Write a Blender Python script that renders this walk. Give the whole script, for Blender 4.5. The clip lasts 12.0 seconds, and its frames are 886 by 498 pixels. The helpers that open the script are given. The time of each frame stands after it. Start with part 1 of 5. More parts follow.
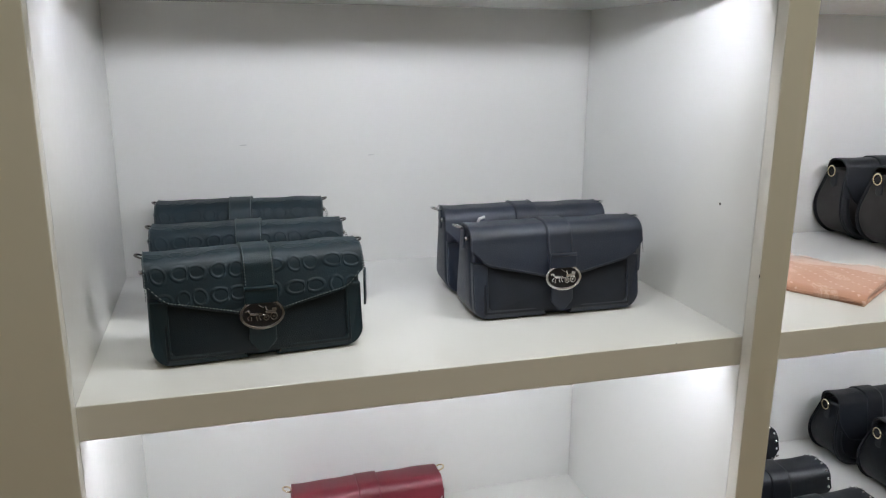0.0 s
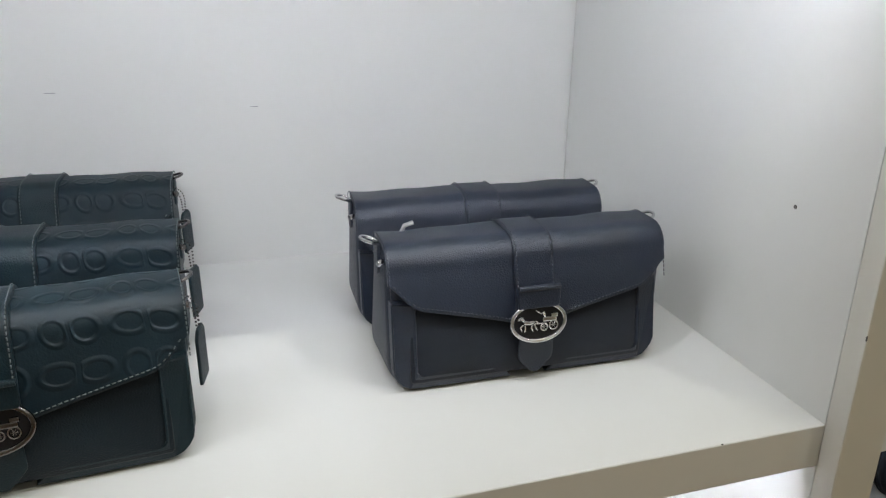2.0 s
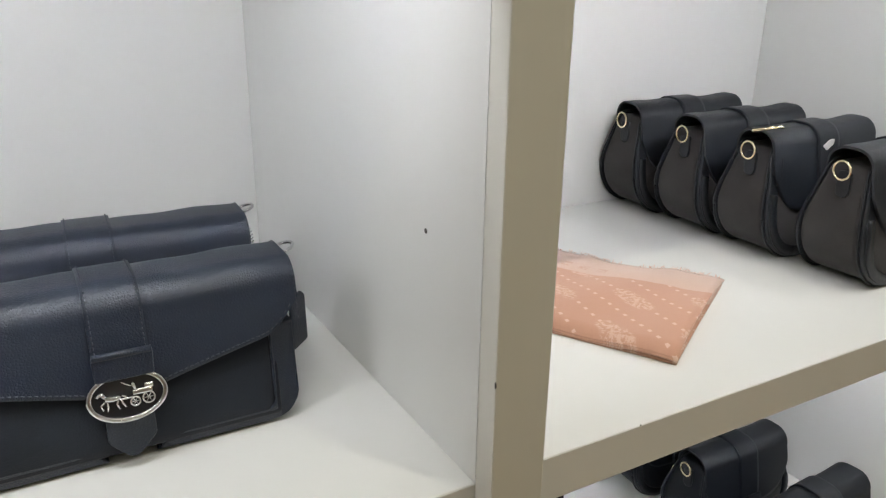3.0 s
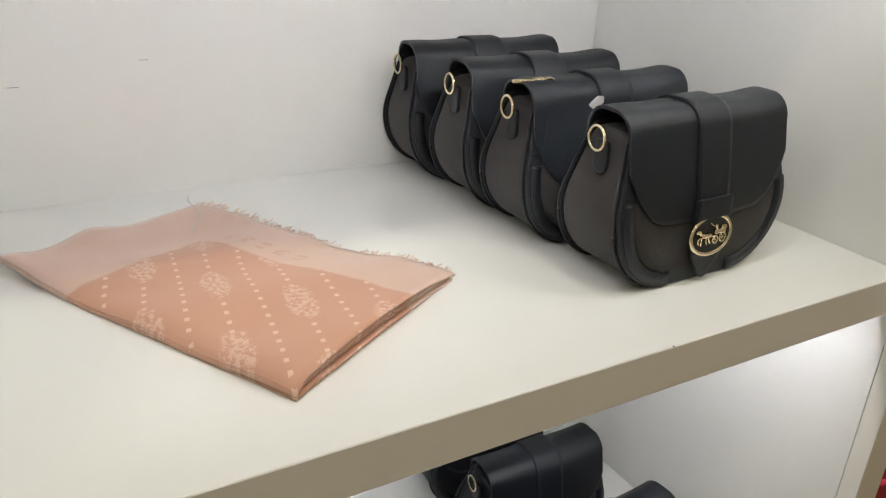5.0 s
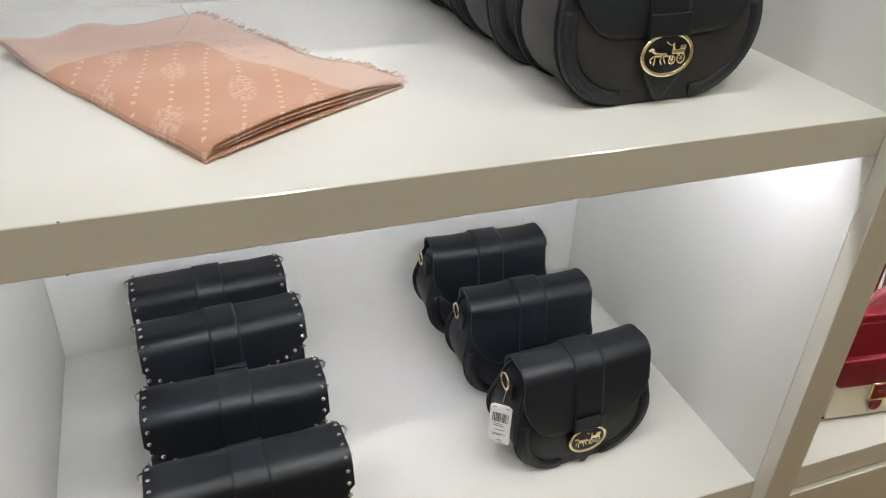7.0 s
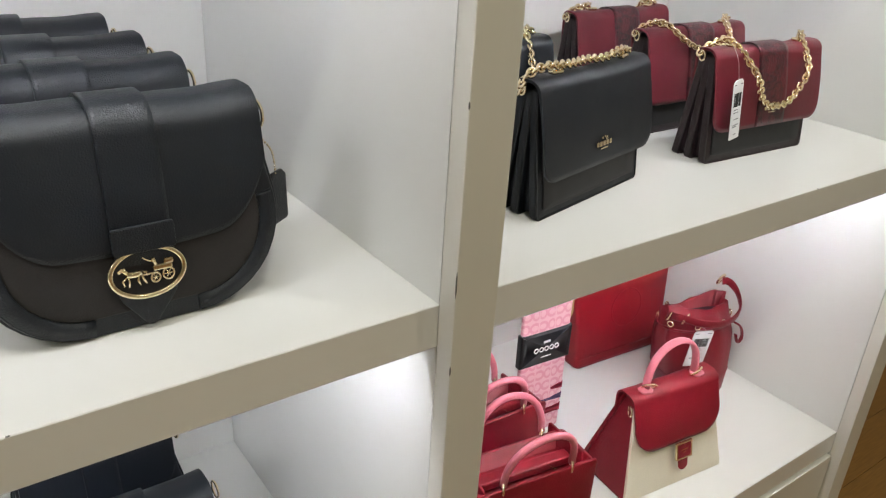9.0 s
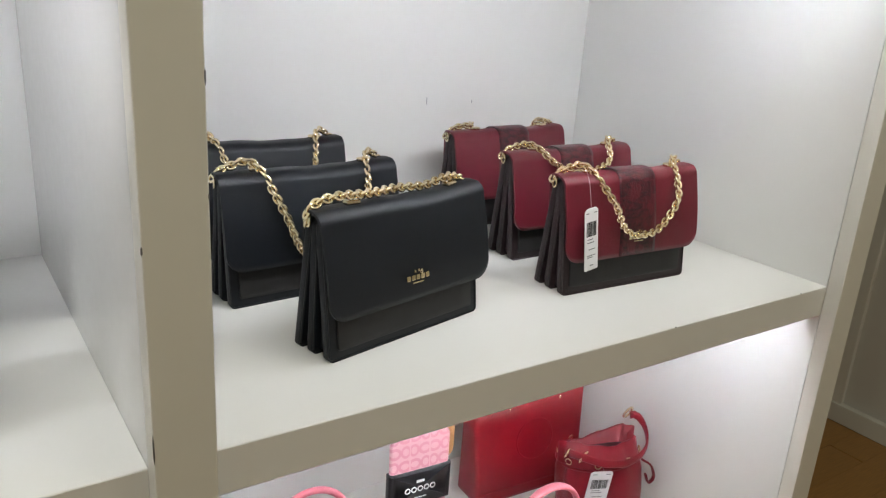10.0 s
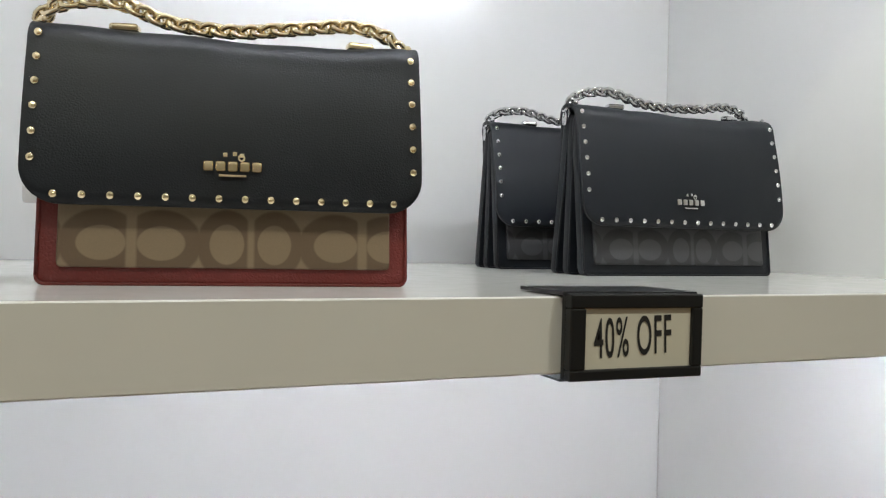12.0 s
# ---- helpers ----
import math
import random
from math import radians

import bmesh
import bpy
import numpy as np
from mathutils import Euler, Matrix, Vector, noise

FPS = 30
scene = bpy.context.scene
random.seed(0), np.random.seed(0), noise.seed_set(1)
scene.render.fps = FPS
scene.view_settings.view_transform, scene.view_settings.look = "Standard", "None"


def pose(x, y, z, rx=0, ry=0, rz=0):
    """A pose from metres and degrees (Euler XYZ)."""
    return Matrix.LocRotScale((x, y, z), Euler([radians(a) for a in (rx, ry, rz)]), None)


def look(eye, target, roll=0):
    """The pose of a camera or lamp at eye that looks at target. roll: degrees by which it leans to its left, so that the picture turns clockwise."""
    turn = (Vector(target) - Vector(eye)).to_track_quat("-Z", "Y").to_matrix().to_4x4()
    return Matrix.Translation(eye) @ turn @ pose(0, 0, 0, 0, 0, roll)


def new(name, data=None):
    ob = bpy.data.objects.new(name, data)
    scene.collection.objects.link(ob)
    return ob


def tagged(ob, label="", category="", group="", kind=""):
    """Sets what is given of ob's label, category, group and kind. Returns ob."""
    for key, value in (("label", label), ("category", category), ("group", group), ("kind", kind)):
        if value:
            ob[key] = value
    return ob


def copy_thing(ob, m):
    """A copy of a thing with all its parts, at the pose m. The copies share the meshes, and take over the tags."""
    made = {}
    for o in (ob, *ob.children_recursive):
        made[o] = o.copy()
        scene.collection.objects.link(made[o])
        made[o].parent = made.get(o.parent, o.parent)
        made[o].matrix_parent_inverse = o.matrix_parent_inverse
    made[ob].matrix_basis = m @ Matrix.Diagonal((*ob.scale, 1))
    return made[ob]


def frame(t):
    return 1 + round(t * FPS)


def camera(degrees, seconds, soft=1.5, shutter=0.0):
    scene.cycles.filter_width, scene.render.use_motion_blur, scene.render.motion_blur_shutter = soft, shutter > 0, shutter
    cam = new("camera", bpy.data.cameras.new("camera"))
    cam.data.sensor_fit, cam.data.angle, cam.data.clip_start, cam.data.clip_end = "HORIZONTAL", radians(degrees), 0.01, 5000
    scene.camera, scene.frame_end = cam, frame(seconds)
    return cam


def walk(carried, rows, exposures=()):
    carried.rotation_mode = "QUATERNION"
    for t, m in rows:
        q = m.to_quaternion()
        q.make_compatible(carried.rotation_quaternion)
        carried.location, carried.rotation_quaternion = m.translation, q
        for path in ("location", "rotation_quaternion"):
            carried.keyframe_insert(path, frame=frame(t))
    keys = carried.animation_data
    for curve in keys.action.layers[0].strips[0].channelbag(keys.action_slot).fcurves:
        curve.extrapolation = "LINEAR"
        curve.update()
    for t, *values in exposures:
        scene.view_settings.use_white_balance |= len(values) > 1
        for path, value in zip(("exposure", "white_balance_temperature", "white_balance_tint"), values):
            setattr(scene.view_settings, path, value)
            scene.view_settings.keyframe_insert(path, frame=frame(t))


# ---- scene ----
cam = camera(59.34, 12.0, 1.25)
ROWS = [
    (0, -0.0157, -0.0301, 1.5330, 75.692, -0.308, -15.700),
    (0.5, 0.0908, 0.1375, 1.5290, 75.342, -0.464, -13.202),
    (1, 0.1542, 0.2563, 1.5253, 72.859, -0.275, -9.256),
    (1.5, 0.1543, 0.3632, 1.5148, 70.593, -0.734, -11.106),
    (2, 0.1839, 0.4237, 1.5189, 69.612, -0.923, -17.651),
    (2.5, 0.2753, 0.4438, 1.5026, 69.723, -0.799, -24.119),
    (3, 0.4354, 0.4723, 1.5072, 69.821, -0.808, -29.561),
    (3.5, 0.5912, 0.4900, 1.5147, 69.607, -1.531, -33.984),
    (3.7, 0.6362, 0.4979, 1.5164, 69.482, -1.120, -35.079),
    (5.3, 0.8663, 0.4979, 1.4590, 64.364, -2.672, -26.768),
    (5.5, 0.8777, 0.4776, 1.4521, 63.354, -2.561, -24.688),
    (6, 0.9057, 0.4163, 1.4427, 60.850, -2.563, -21.561),
    (6.5, 0.9364, 0.3757, 1.4217, 57.961, -2.417, -19.688),
    (6.7, 0.9506, 0.3638, 1.4110, 57.530, -2.313, -19.344),
    (8.3, 1.1647, 0.3576, 1.4643, 61.011, -2.669, -31.060),
    (8.5, 1.2071, 0.3726, 1.4711, 61.906, -2.778, -32.813),
    (9, 1.3068, 0.4140, 1.4699, 64.479, -3.259, -35.685),
    (9.5, 1.4128, 0.3891, 1.4781, 67.562, -3.485, -35.719),
    (10, 1.5609, 0.3443, 1.4962, 71.585, -3.651, -33.632),
    (10.5, 1.6539, 0.3816, 1.5168, 76.173, -3.931, -30.310),
    (10.7, 1.6989, 0.4176, 1.5341, 79.702, -2.962, -29.492),
    (11, 1.7570, 0.4725, 1.5799, 82.665, -3.113, -27.630),
    (11.5, 1.8358, 0.5142, 1.6379, 86.062, -2.254, -25.264),
    (12, 1.8911, 0.5059, 1.6932, 89.242, -1.235, -22.069),
]
walk(cam, [(t, pose(x, y, z, rx, ry, rz)) for t, x, y, z, rx, ry, rz in ROWS],
     exposures=((0, 0.03, 6520, 10), (0.5, -0.06, 6500, 10), (1.0, -0.02, 6430, 10), (1.5, 0.02, 6400, 10), (2.5, 0.1, 6550, 10), (3.0, 0.14, 6650, 10), (3.5, 0.1, 6800, 10), (5.5, 0.09, 7000, 10), (6.5, 0.18, 6850, 10),
                (8.5, 0.28, 6700, 10), (9.5, 0.29, 6650, 10), (10.5, 0.08, 6550, 10), (12, 0.11, 6450, 10)))

# ---- measures of the shelving, metres ----
BAY_L, BAY_R = (-0.205, 0.7651, 1.7284), (0.7166, 1.68, 2.6407)   # inner sides of the three bays
Y_FRAME, Y_SHELF, Y_BACK = 0.882, 0.905, 1.47                      # face frame, shelf nosing, back panel
Z_LOW, Z_MID, Z_TOP, Z_CROWN = 0.569, 1.12, 1.6606, 2.21           # tops of the shelves
THICK = 0.046
CEILING = 3.30

# ---- world and lamps ----
world = bpy.data.worlds.new("shop_world")
scene.world = world
world.use_nodes = True
world.node_tree.nodes["Background"].inputs["Color"].default_value = (0.9, 0.95, 1.0, 1)
world.node_tree.nodes["Background"].inputs["Strength"].default_value = 0.05


def disk_lamp(x, y, watts, size, colour, aim=0.35):
    data = bpy.data.lights.new("downlight_and_fill_lamp", "AREA")
    data.shape, data.size, data.energy, data.color = "DISK", size, watts, colour
    ob = new("downlight_and_fill_lamp", data)
    ob.matrix_world = look((x, y, CEILING - 0.03), (x, y + aim, 0))
    return ob


WARM = (0.95, 0.95, 0.80)
for lx, watts in ((-1.48, 4.5), (-0.06, 7.0), (1.36, 10.8), (2.78, 9.0)):
    disk_lamp(lx, -0.20, watts, 0.045, WARM, 1.2)
# unseen fill, added: three broad soft lamps that brighten the shelf fronts
for lx, watts in ((-1.0, 2.5), (1.0, 4.5), (3.0, 6.5)):
    disk_lamp(lx, -1.9, watts, 0.3, WARM)


# ---- materials ----
def lin(r, g, b):
    return tuple((c / 12.92 if c <= 0.04045 else ((c + 0.055) / 1.055) ** 2.4) for c in (r / 255, g / 255, b / 255)) + (1,)


class Nodes:
    """A material and short words for its nodes."""

    def __init__(self, name):
        self.mat = bpy.data.materials.new(name)
        self.mat.use_nodes = True
        self.tree = self.mat.node_tree
        self.bsdf = self.tree.nodes["Principled BSDF"]

    def add(self, kind, **values):
        node = self.tree.nodes.new(kind)
        for key, value in values.items():
            if key in ("operation", "blend_type", "data_type", "feature", "distance", "bands_direction", "wave_type", "uv_map", "invert", "use_clamp", "interpolation_type"):
                setattr(node, key, value)
            else:
                node.inputs[key].default_value = value
        return node

    def link(self, a, b):
        self.tree.links.new(a, b)

    def math(self, op, a, b=None, c=None):
        node = self.add("ShaderNodeMath", operation=op)
        for i, v in enumerate((a, b, c)):
            if v is None:
                continue
            if isinstance(v, (int, float)):
                node.inputs[i].default_value = v
            else:
                self.link(v, node.inputs[i])
        return node.outputs[0]

    def mix(self, fac, a, b, blend="MIX"):
        node = self.add("ShaderNodeMix", data_type="RGBA", blend_type=blend)
        for sock, v in ((node.inputs[0], fac), (node.inputs[6], a), (node.inputs[7], b)):
            if isinstance(v, (int, float)):
                sock.default_value = v
            elif isinstance(v, tuple):
                sock.default_value = v if len(v) == 4 else (*v, 1)
            else:
                self.link(v, sock)
        return node.outputs[2]

    def coords(self, kind="Object"):
        return self.add("ShaderNodeTexCoord").outputs[kind]

    def noise(self, scale, detail=3, rough=0.55, vec=None, stretch=None):
        vec = vec or self.coords()
        if stretch:
            m = self.add("ShaderNodeMapping")
            m.inputs["Scale"].default_value = stretch
            self.link(vec, m.inputs[0])
            vec = m.outputs[0]
        node = self.add("ShaderNodeTexNoise", Scale=scale, Detail=detail, Roughness=rough)
        self.link(vec, node.inputs["Vector"])
        return node.outputs["Fac"]

    def ramp(self, fac, lo, hi, a=0.0, b=1.0):
        node = self.add("ShaderNodeMapRange", interpolation_type="SMOOTHSTEP")
        self.link(fac, node.inputs[0])
        for i, v in enumerate((lo, hi, a, b)):
            node.inputs[1 + i].default_value = v
        return node.outputs[0]

    def bump(self, height, strength, dist, chain=None):
        node = self.add("ShaderNodeBump", Strength=strength, Distance=dist)
        self.link(height, node.inputs["Height"])
        if chain:
            self.link(chain, node.inputs["Normal"])
        return node.outputs[0]

    def out(self, colour=None, rough=None, metal=None, normal=None, **more):
        for key, v in (("Base Color", colour), ("Roughness", rough), ("Metallic", metal), ("Normal", normal), *more.items()):
            if v is None:
                continue
            if isinstance(v, (int, float)):
                self.bsdf.inputs[key].default_value = v
            elif isinstance(v, tuple):
                self.bsdf.inputs[key].default_value = v if len(v) == 4 else (*v, 1)
            else:
                self.link(v, self.bsdf.inputs[key])
        return self.mat


def paint(name, colour, rough=0.32):
    n = Nodes(name)
    big, fine = n.noise(2.3, 4), n.noise(60, 3)
    smudge = n.ramp(n.noise(7, 6, 0.7), 0.55, 0.75)
    c = n.mix(n.ramp(big, 0.3, 0.7), tuple(v * 0.965 for v in colour), colour)
    c = n.mix(n.math("MULTIPLY", smudge, 0.025), c, (0.45, 0.43, 0.4))
    scuff = n.ramp(n.noise(26, 5, 0.6, stretch=(1, 1, 6)), 0.72, 0.78)
    c = n.mix(n.math("MULTIPLY", scuff, 0.03), c, (0.3, 0.28, 0.25))
    r = n.math("ADD", n.math("MULTIPLY", fine, 0.06), rough - 0.03)
    return n.out(c, r, normal=n.bump(n.noise(140, 2), 0.006, 0.0006))


def leather(name, colour, rough=0.42, grain=420, depth=0.35, worn=0.25, shine=0.5):
    n = Nodes(name)
    n.bsdf.inputs["Specular IOR Level"].default_value = shine
    vec = n.coords()
    vor = n.add("ShaderNodeTexVoronoi", feature="DISTANCE_TO_EDGE", Scale=grain)
    n.link(vec, vor.inputs["Vector"])
    cell = n.ramp(vor.outputs["Distance"], 0.0, 0.35)
    wide = n.noise(14, 4, vec=vec)
    crease = n.noise(48, 4, vec=vec)
    c = n.mix(n.ramp(wide, 0.3, 0.75), colour, tuple(min(1, v * (1 + worn) + 0.003 * worn) for v in colour[:3]))
    c = n.mix(n.math("MULTIPLY", n.math("SUBTRACT", 1.0, cell), 0.2), c, tuple(v * 0.6 for v in colour[:3]))
    r = n.math("ADD", n.math("MULTIPLY", wide, 0.22), rough - 0.1)
    b = n.bump(cell, depth, 0.0007)
    b = n.bump(crease, 0.25, 0.0015, b)
    return n.out(c, r, normal=b)


def suede(name, colour):
    n = Nodes(name)
    nap, wide = n.noise(700, 2), n.noise(18, 5, 0.65)
    c = n.mix(n.ramp(wide, 0.3, 0.7), tuple(v * 0.75 for v in colour[:3]), tuple(v * 1.25 for v in colour[:3]))
    c = n.mix(n.math("MULTIPLY", nap, 0.4), c, tuple(v * 0.6 for v in colour[:3]))
    n.out(c, 0.9, normal=n.bump(nap, 0.5, 0.0008))
    n.bsdf.inputs["Sheen Weight"].default_value = 0.1
    n.bsdf.inputs["Sheen Roughness"].default_value = 0.5
    return n.mat


def metal(name, colour, rough=0.16):
    n = Nodes(name)
    s = n.noise(90, 4)
    return n.out(n.mix(s, tuple(v * 0.9 for v in colour[:3]), colour), n.math("ADD", n.math("MULTIPLY", s, 0.16), rough - 0.06), 1.0)


def monogram(n, uv, k=1.0, soft=0.06, fat=1.0):
    """Rows of paired ovals, each held by an open ring; lying and standing pairs take turns. Returns ring and oval masks."""
    sep = n.add("ShaderNodeSeparateXYZ")
    n.link(uv, sep.inputs[0])
    v = n.math("ADD", n.math("DIVIDE", sep.outputs[1], 0.049 * k), 100.5)
    row = n.math("MODULO", n.math("FLOOR", v), 2.0)
    u = n.math("ADD", n.math("ADD", n.math("DIVIDE", sep.outputs[0], 0.141 * k), 50.25), n.math("MULTIPLY", row, 0.5))
    y = n.math("MULTIPLY", n.math("SUBTRACT", n.math("FRACT", v), 0.5), 0.049)

    def pair(centre, half, inner, outer, gap):
        x = n.math("ABSOLUTE", n.math("MULTIPLY", n.math("SUBTRACT", n.math("FRACT", n.math("ADD", u, centre)), 0.5), 0.141))
        dx = n.math("SUBTRACT", x, half)

        outer = [i + (o - i) * fat for i, o in zip(inner, outer)]

        def oval(size):
            return n.math("SQRT", n.math("ADD", n.math("POWER", n.math("DIVIDE", dx, size[0]), 2.0), n.math("POWER", n.math("DIVIDE", y, size[1]), 2.0)))
        inside = n.ramp(oval(inner), 1 - soft, 1 + soft, 1.0, 0.0)
        held = n.ramp(oval(outer), 1 - soft, 1 + soft, 1.0, 0.0)
        shut = n.ramp(x, gap - 0.001, gap + 0.001)
        return n.math("MULTIPLY", n.math("MULTIPLY", held, n.math("SUBTRACT", 1.0, inside)), shut), inside
    ring_a, oval_a = pair(0.0, 0.0172, (0.0140, 0.0105), (0.0240, 0.0205), 0.003)
    ring_b, oval_b = pair(0.5, 0.0145, (0.0104, 0.0125), (0.0180, 0.0215), 0.002)
    return n.math("MAXIMUM", ring_a, ring_b), n.math("MAXIMUM", oval_a, oval_b)


def embossed(name, colour):
    n = Nodes(name)
    # the hide stretches the stamp a little here and there
    warp = n.add("ShaderNodeTexNoise", Scale=9.0, Detail=1.0)
    n.link(n.coords("UV"), warp.inputs["Vector"])
    move = n.add("ShaderNodeVectorMath", operation="MULTIPLY_ADD")
    n.link(warp.outputs["Color"], move.inputs[0])
    move.inputs[1].default_value = (0.03, 0.02, 0)
    n.link(n.coords("UV"), move.inputs[2])
    uv = move.outputs[0]
    ring_, oval = monogram(n, uv, 0.72, 0.14, 0.5)
    relief = n.math("SUBTRACT", ring_, n.math("MULTIPLY", oval, 0.4))
    grain = n.noise(500, 2)
    wide = n.noise(16, 4)
    c = n.mix(n.ramp(wide, 0.3, 0.75), tuple(v * 0.85 for v in colour[:3]), tuple(v * 1.25 for v in colour[:3]))
    b = n.bump(relief, 0.42, 0.0020)
    b = n.bump(grain, 0.3, 0.0006, b)
    n.bsdf.inputs["Specular IOR Level"].default_value = 0.32
    return n.out(c, n.math("ADD", n.math("MULTIPLY", wide, 0.2), 0.42), normal=b)


def canvas(name, ground, print_, k=1.0, shift=0.0):
    n = Nodes(name)
    vec = n.coords("UV")
    if shift:
        m = n.add("ShaderNodeMapping")
        m.inputs["Location"].default_value = (shift, 0, 0)
        n.link(vec, m.inputs[0])
        vec = m.outputs[0]
    ring_, oval = monogram(n, vec, k, 0.05)
    weave = n.noise(900, 2)
    wide = n.noise(25, 4)
    c = n.mix(ring_, ground, print_)
    c = n.mix(n.math("MULTIPLY", weave, 0.35), c, tuple(v * 0.55 for v in ground[:3]))
    c = n.mix(n.math("MULTIPLY", wide, 0.25), c, tuple(v * 0.7 for v in ground[:3]))
    return n.out(c, 0.55, normal=n.bump(weave, 0.3, 0.0005))


def plain(name, colour, rough=0.5, metallic=0.0):
    n = Nodes(name)
    s = n.noise(40, 3)
    return n.out(n.mix(s, tuple(v * 0.9 for v in colour[:3]), colour), n.math("ADD", n.math("MULTIPLY", s, 0.15), rough - 0.07), metallic)


def snake(name):
    n = Nodes(name)
    vec = n.coords("UV")
    vor = n.add("ShaderNodeTexVoronoi", feature="DISTANCE_TO_EDGE", Scale=210)
    n.link(vec, vor.inputs["Vector"])
    scale_edge = n.ramp(vor.outputs["Distance"], 0.0, 0.2)
    blot = n.ramp(n.noise(48, 5, 0.65, vec=vec, stretch=(1, 0.7, 1)), 0.40, 0.55)
    streak = n.ramp(n.noise(150, 3, vec=vec, stretch=(0.6, 1.6, 1)), 0.4, 0.62)
    c = n.mix(n.math("MULTIPLY", blot, n.math("ADD", n.math("MULTIPLY", streak, 0.5), 0.45)), lin(84, 23, 34), lin(26, 14, 18))
    return n.out(c, 0.4, normal=n.bump(scale_edge, 0.4, 0.0006))


WHITE = paint("white_laminate", (0.78, 0.78, 0.755), 0.24)
SHELF_WHITE = paint("polished_shelf_laminate", (0.78, 0.78, 0.755), 0.12)
FRAME_PAINT = paint("cream_lacquer", (0.70, 0.685, 0.62), 0.36)
ROOM_PAINT = paint("room_paint", (0.62, 0.60, 0.55), 0.6)
CEIL_PAINT = paint("ceiling_paint", (0.75, 0.75, 0.73), 0.8)
GAP = plain("dark_joint", (0.10, 0.095, 0.085), 0.8)

n_ = Nodes("led_diffuser")
n_.out((0.9, 0.9, 0.9), 0.5)
n_.bsdf.inputs["Emission Color"].default_value = (0.885, 0.915, 1.0, 1)
n_.bsdf.inputs["Emission Strength"].default_value = 256.0
LED = n_.mat
n_ = Nodes("lamp_glass")
n_.out((0.9, 0.9, 0.9), 0.5)
n_.bsdf.inputs["Emission Color"].default_value = (1.0, 0.92, 0.8, 1)
n_.bsdf.inputs["Emission Strength"].default_value = 6.0
LAMP_GLASS = n_.mat


def wood(name, colour):
    n = Nodes(name)
    info = n.add("ShaderNodeObjectInfo").outputs["Random"]
    grain = n.noise(30, 5, 0.6, stretch=(0.5, 9, 9))
    fine = n.noise(160, 3, stretch=(0.3, 8, 8))
    c = n.mix(n.ramp(grain, 0.3, 0.7), tuple(v * 0.72 for v in colour[:3]), colour)
    c = n.mix(n.math("MULTIPLY", fine, 0.25), c, tuple(v * 0.5 for v in colour[:3]))
    c = n.mix(n.math("MULTIPLY", info, 0.3), c, tuple(v * 0.65 for v in colour[:3]))
    return n.out(c, n.math("ADD", n.math("MULTIPLY", grain, 0.15), 0.28), normal=n.bump(fine, 0.12, 0.0008))


FLOOR_WOOD = wood("oak_floor", lin(176, 128, 66))


# ---- building blocks ----
def mesh_of(name, bm, material):
    me = bpy.data.meshes.new(name)
    bm.normal_update()
    bm.to_mesh(me)
    bm.free()
    for m in (material if isinstance(material, (list, tuple)) else (material,)):
        me.materials.append(m)
    return me


def part(name, bm, material, parent=None, label="", at=None):
    """Links a bmesh as one object, under a thing or a part."""
    ob = new(name, mesh_of(name, bm, material))
    if parent is not None:
        ob.parent = parent
    if at is not None:
        ob.matrix_basis = at
    if label:
        ob["label"] = label
    return ob


def again(ob, m, parent):
    """The same mesh once more under a thing, at the pose m."""
    o = new(ob.name.split(".")[0], ob.data)
    o.parent = parent
    o.matrix_basis = m
    return o


def thing(name, label, category, m=None, group="", kind=""):
    ob = new(name)
    ob.empty_display_size = 0.05
    if m is not None:
        ob.matrix_basis = m
    return tagged(ob, label, category, group, kind)


def box(bm, x0, x1, y0, y1, z0, z1, bevel=0.0, seg=2):
    made = bmesh.ops.create_cube(bm, size=1, matrix=Matrix.Translation(((x0 + x1) / 2, (y0 + y1) / 2, (z0 + z1) / 2)) @ Matrix.Diagonal((x1 - x0, y1 - y0, z1 - z0, 1)))
    if bevel:
        edges = list({e for v in made["verts"] for e in v.link_edges})
        bmesh.ops.bevel(bm, geom=edges, offset=bevel, segments=seg, affect="EDGES", profile=0.5)
    return bm


def boxed(*a, **k):
    return box(bmesh.new(), *a, **k)


def prism_x(profile, x0, x1):
    """A profile in y and z, drawn out along x."""
    bm = bmesh.new()
    a = [bm.verts.new((x0, y, z)) for y, z in profile]
    b = [bm.verts.new((x1, y, z)) for y, z in profile]
    n = len(profile)
    bm.faces.new(a)
    bm.faces.new(b[::-1])
    for i in range(n):
        bm.faces.new((a[i], b[i], b[(i + 1) % n], a[(i + 1) % n]))
    bmesh.ops.recalc_face_normals(bm, faces=bm.faces)
    return bm


# ---- the room ----
room = dict(x0=-3.2, x1=4.42, y0=-3.4, y1=3.2)
tagged(part("floor", boxed(room["x0"], room["x1"], room["y0"], room["y1"], -0.12, -0.012), GAP), "honey oak plank floor of the shop", "floor", kind="structure")
tagged(part("ceiling", boxed(room["x0"], room["x1"], room["y0"], room["y1"], CEILING, CEILING + 0.1), CEIL_PAINT), "plain white shop ceiling", "ceiling", kind="structure")
tagged(part("wall_south", boxed(room["x0"], room["x1"], room["y0"] - 0.1, room["y0"], -0.1, CEILING), ROOM_PAINT), "plain cream painted shop wall", "wall", kind="structure")
tagged(part("wall_west", boxed(room["x0"] - 0.1, room["x0"], room["y0"], room["y1"], -0.1, CEILING), ROOM_PAINT), "plain cream painted shop wall", "wall", kind="structure")
tagged(part("wall_east", boxed(room["x1"], room["x1"] + 0.1, room["y0"], room["y1"], -0.1, CEILING), ROOM_PAINT), "plain cream painted shop wall", "wall", kind="structure")
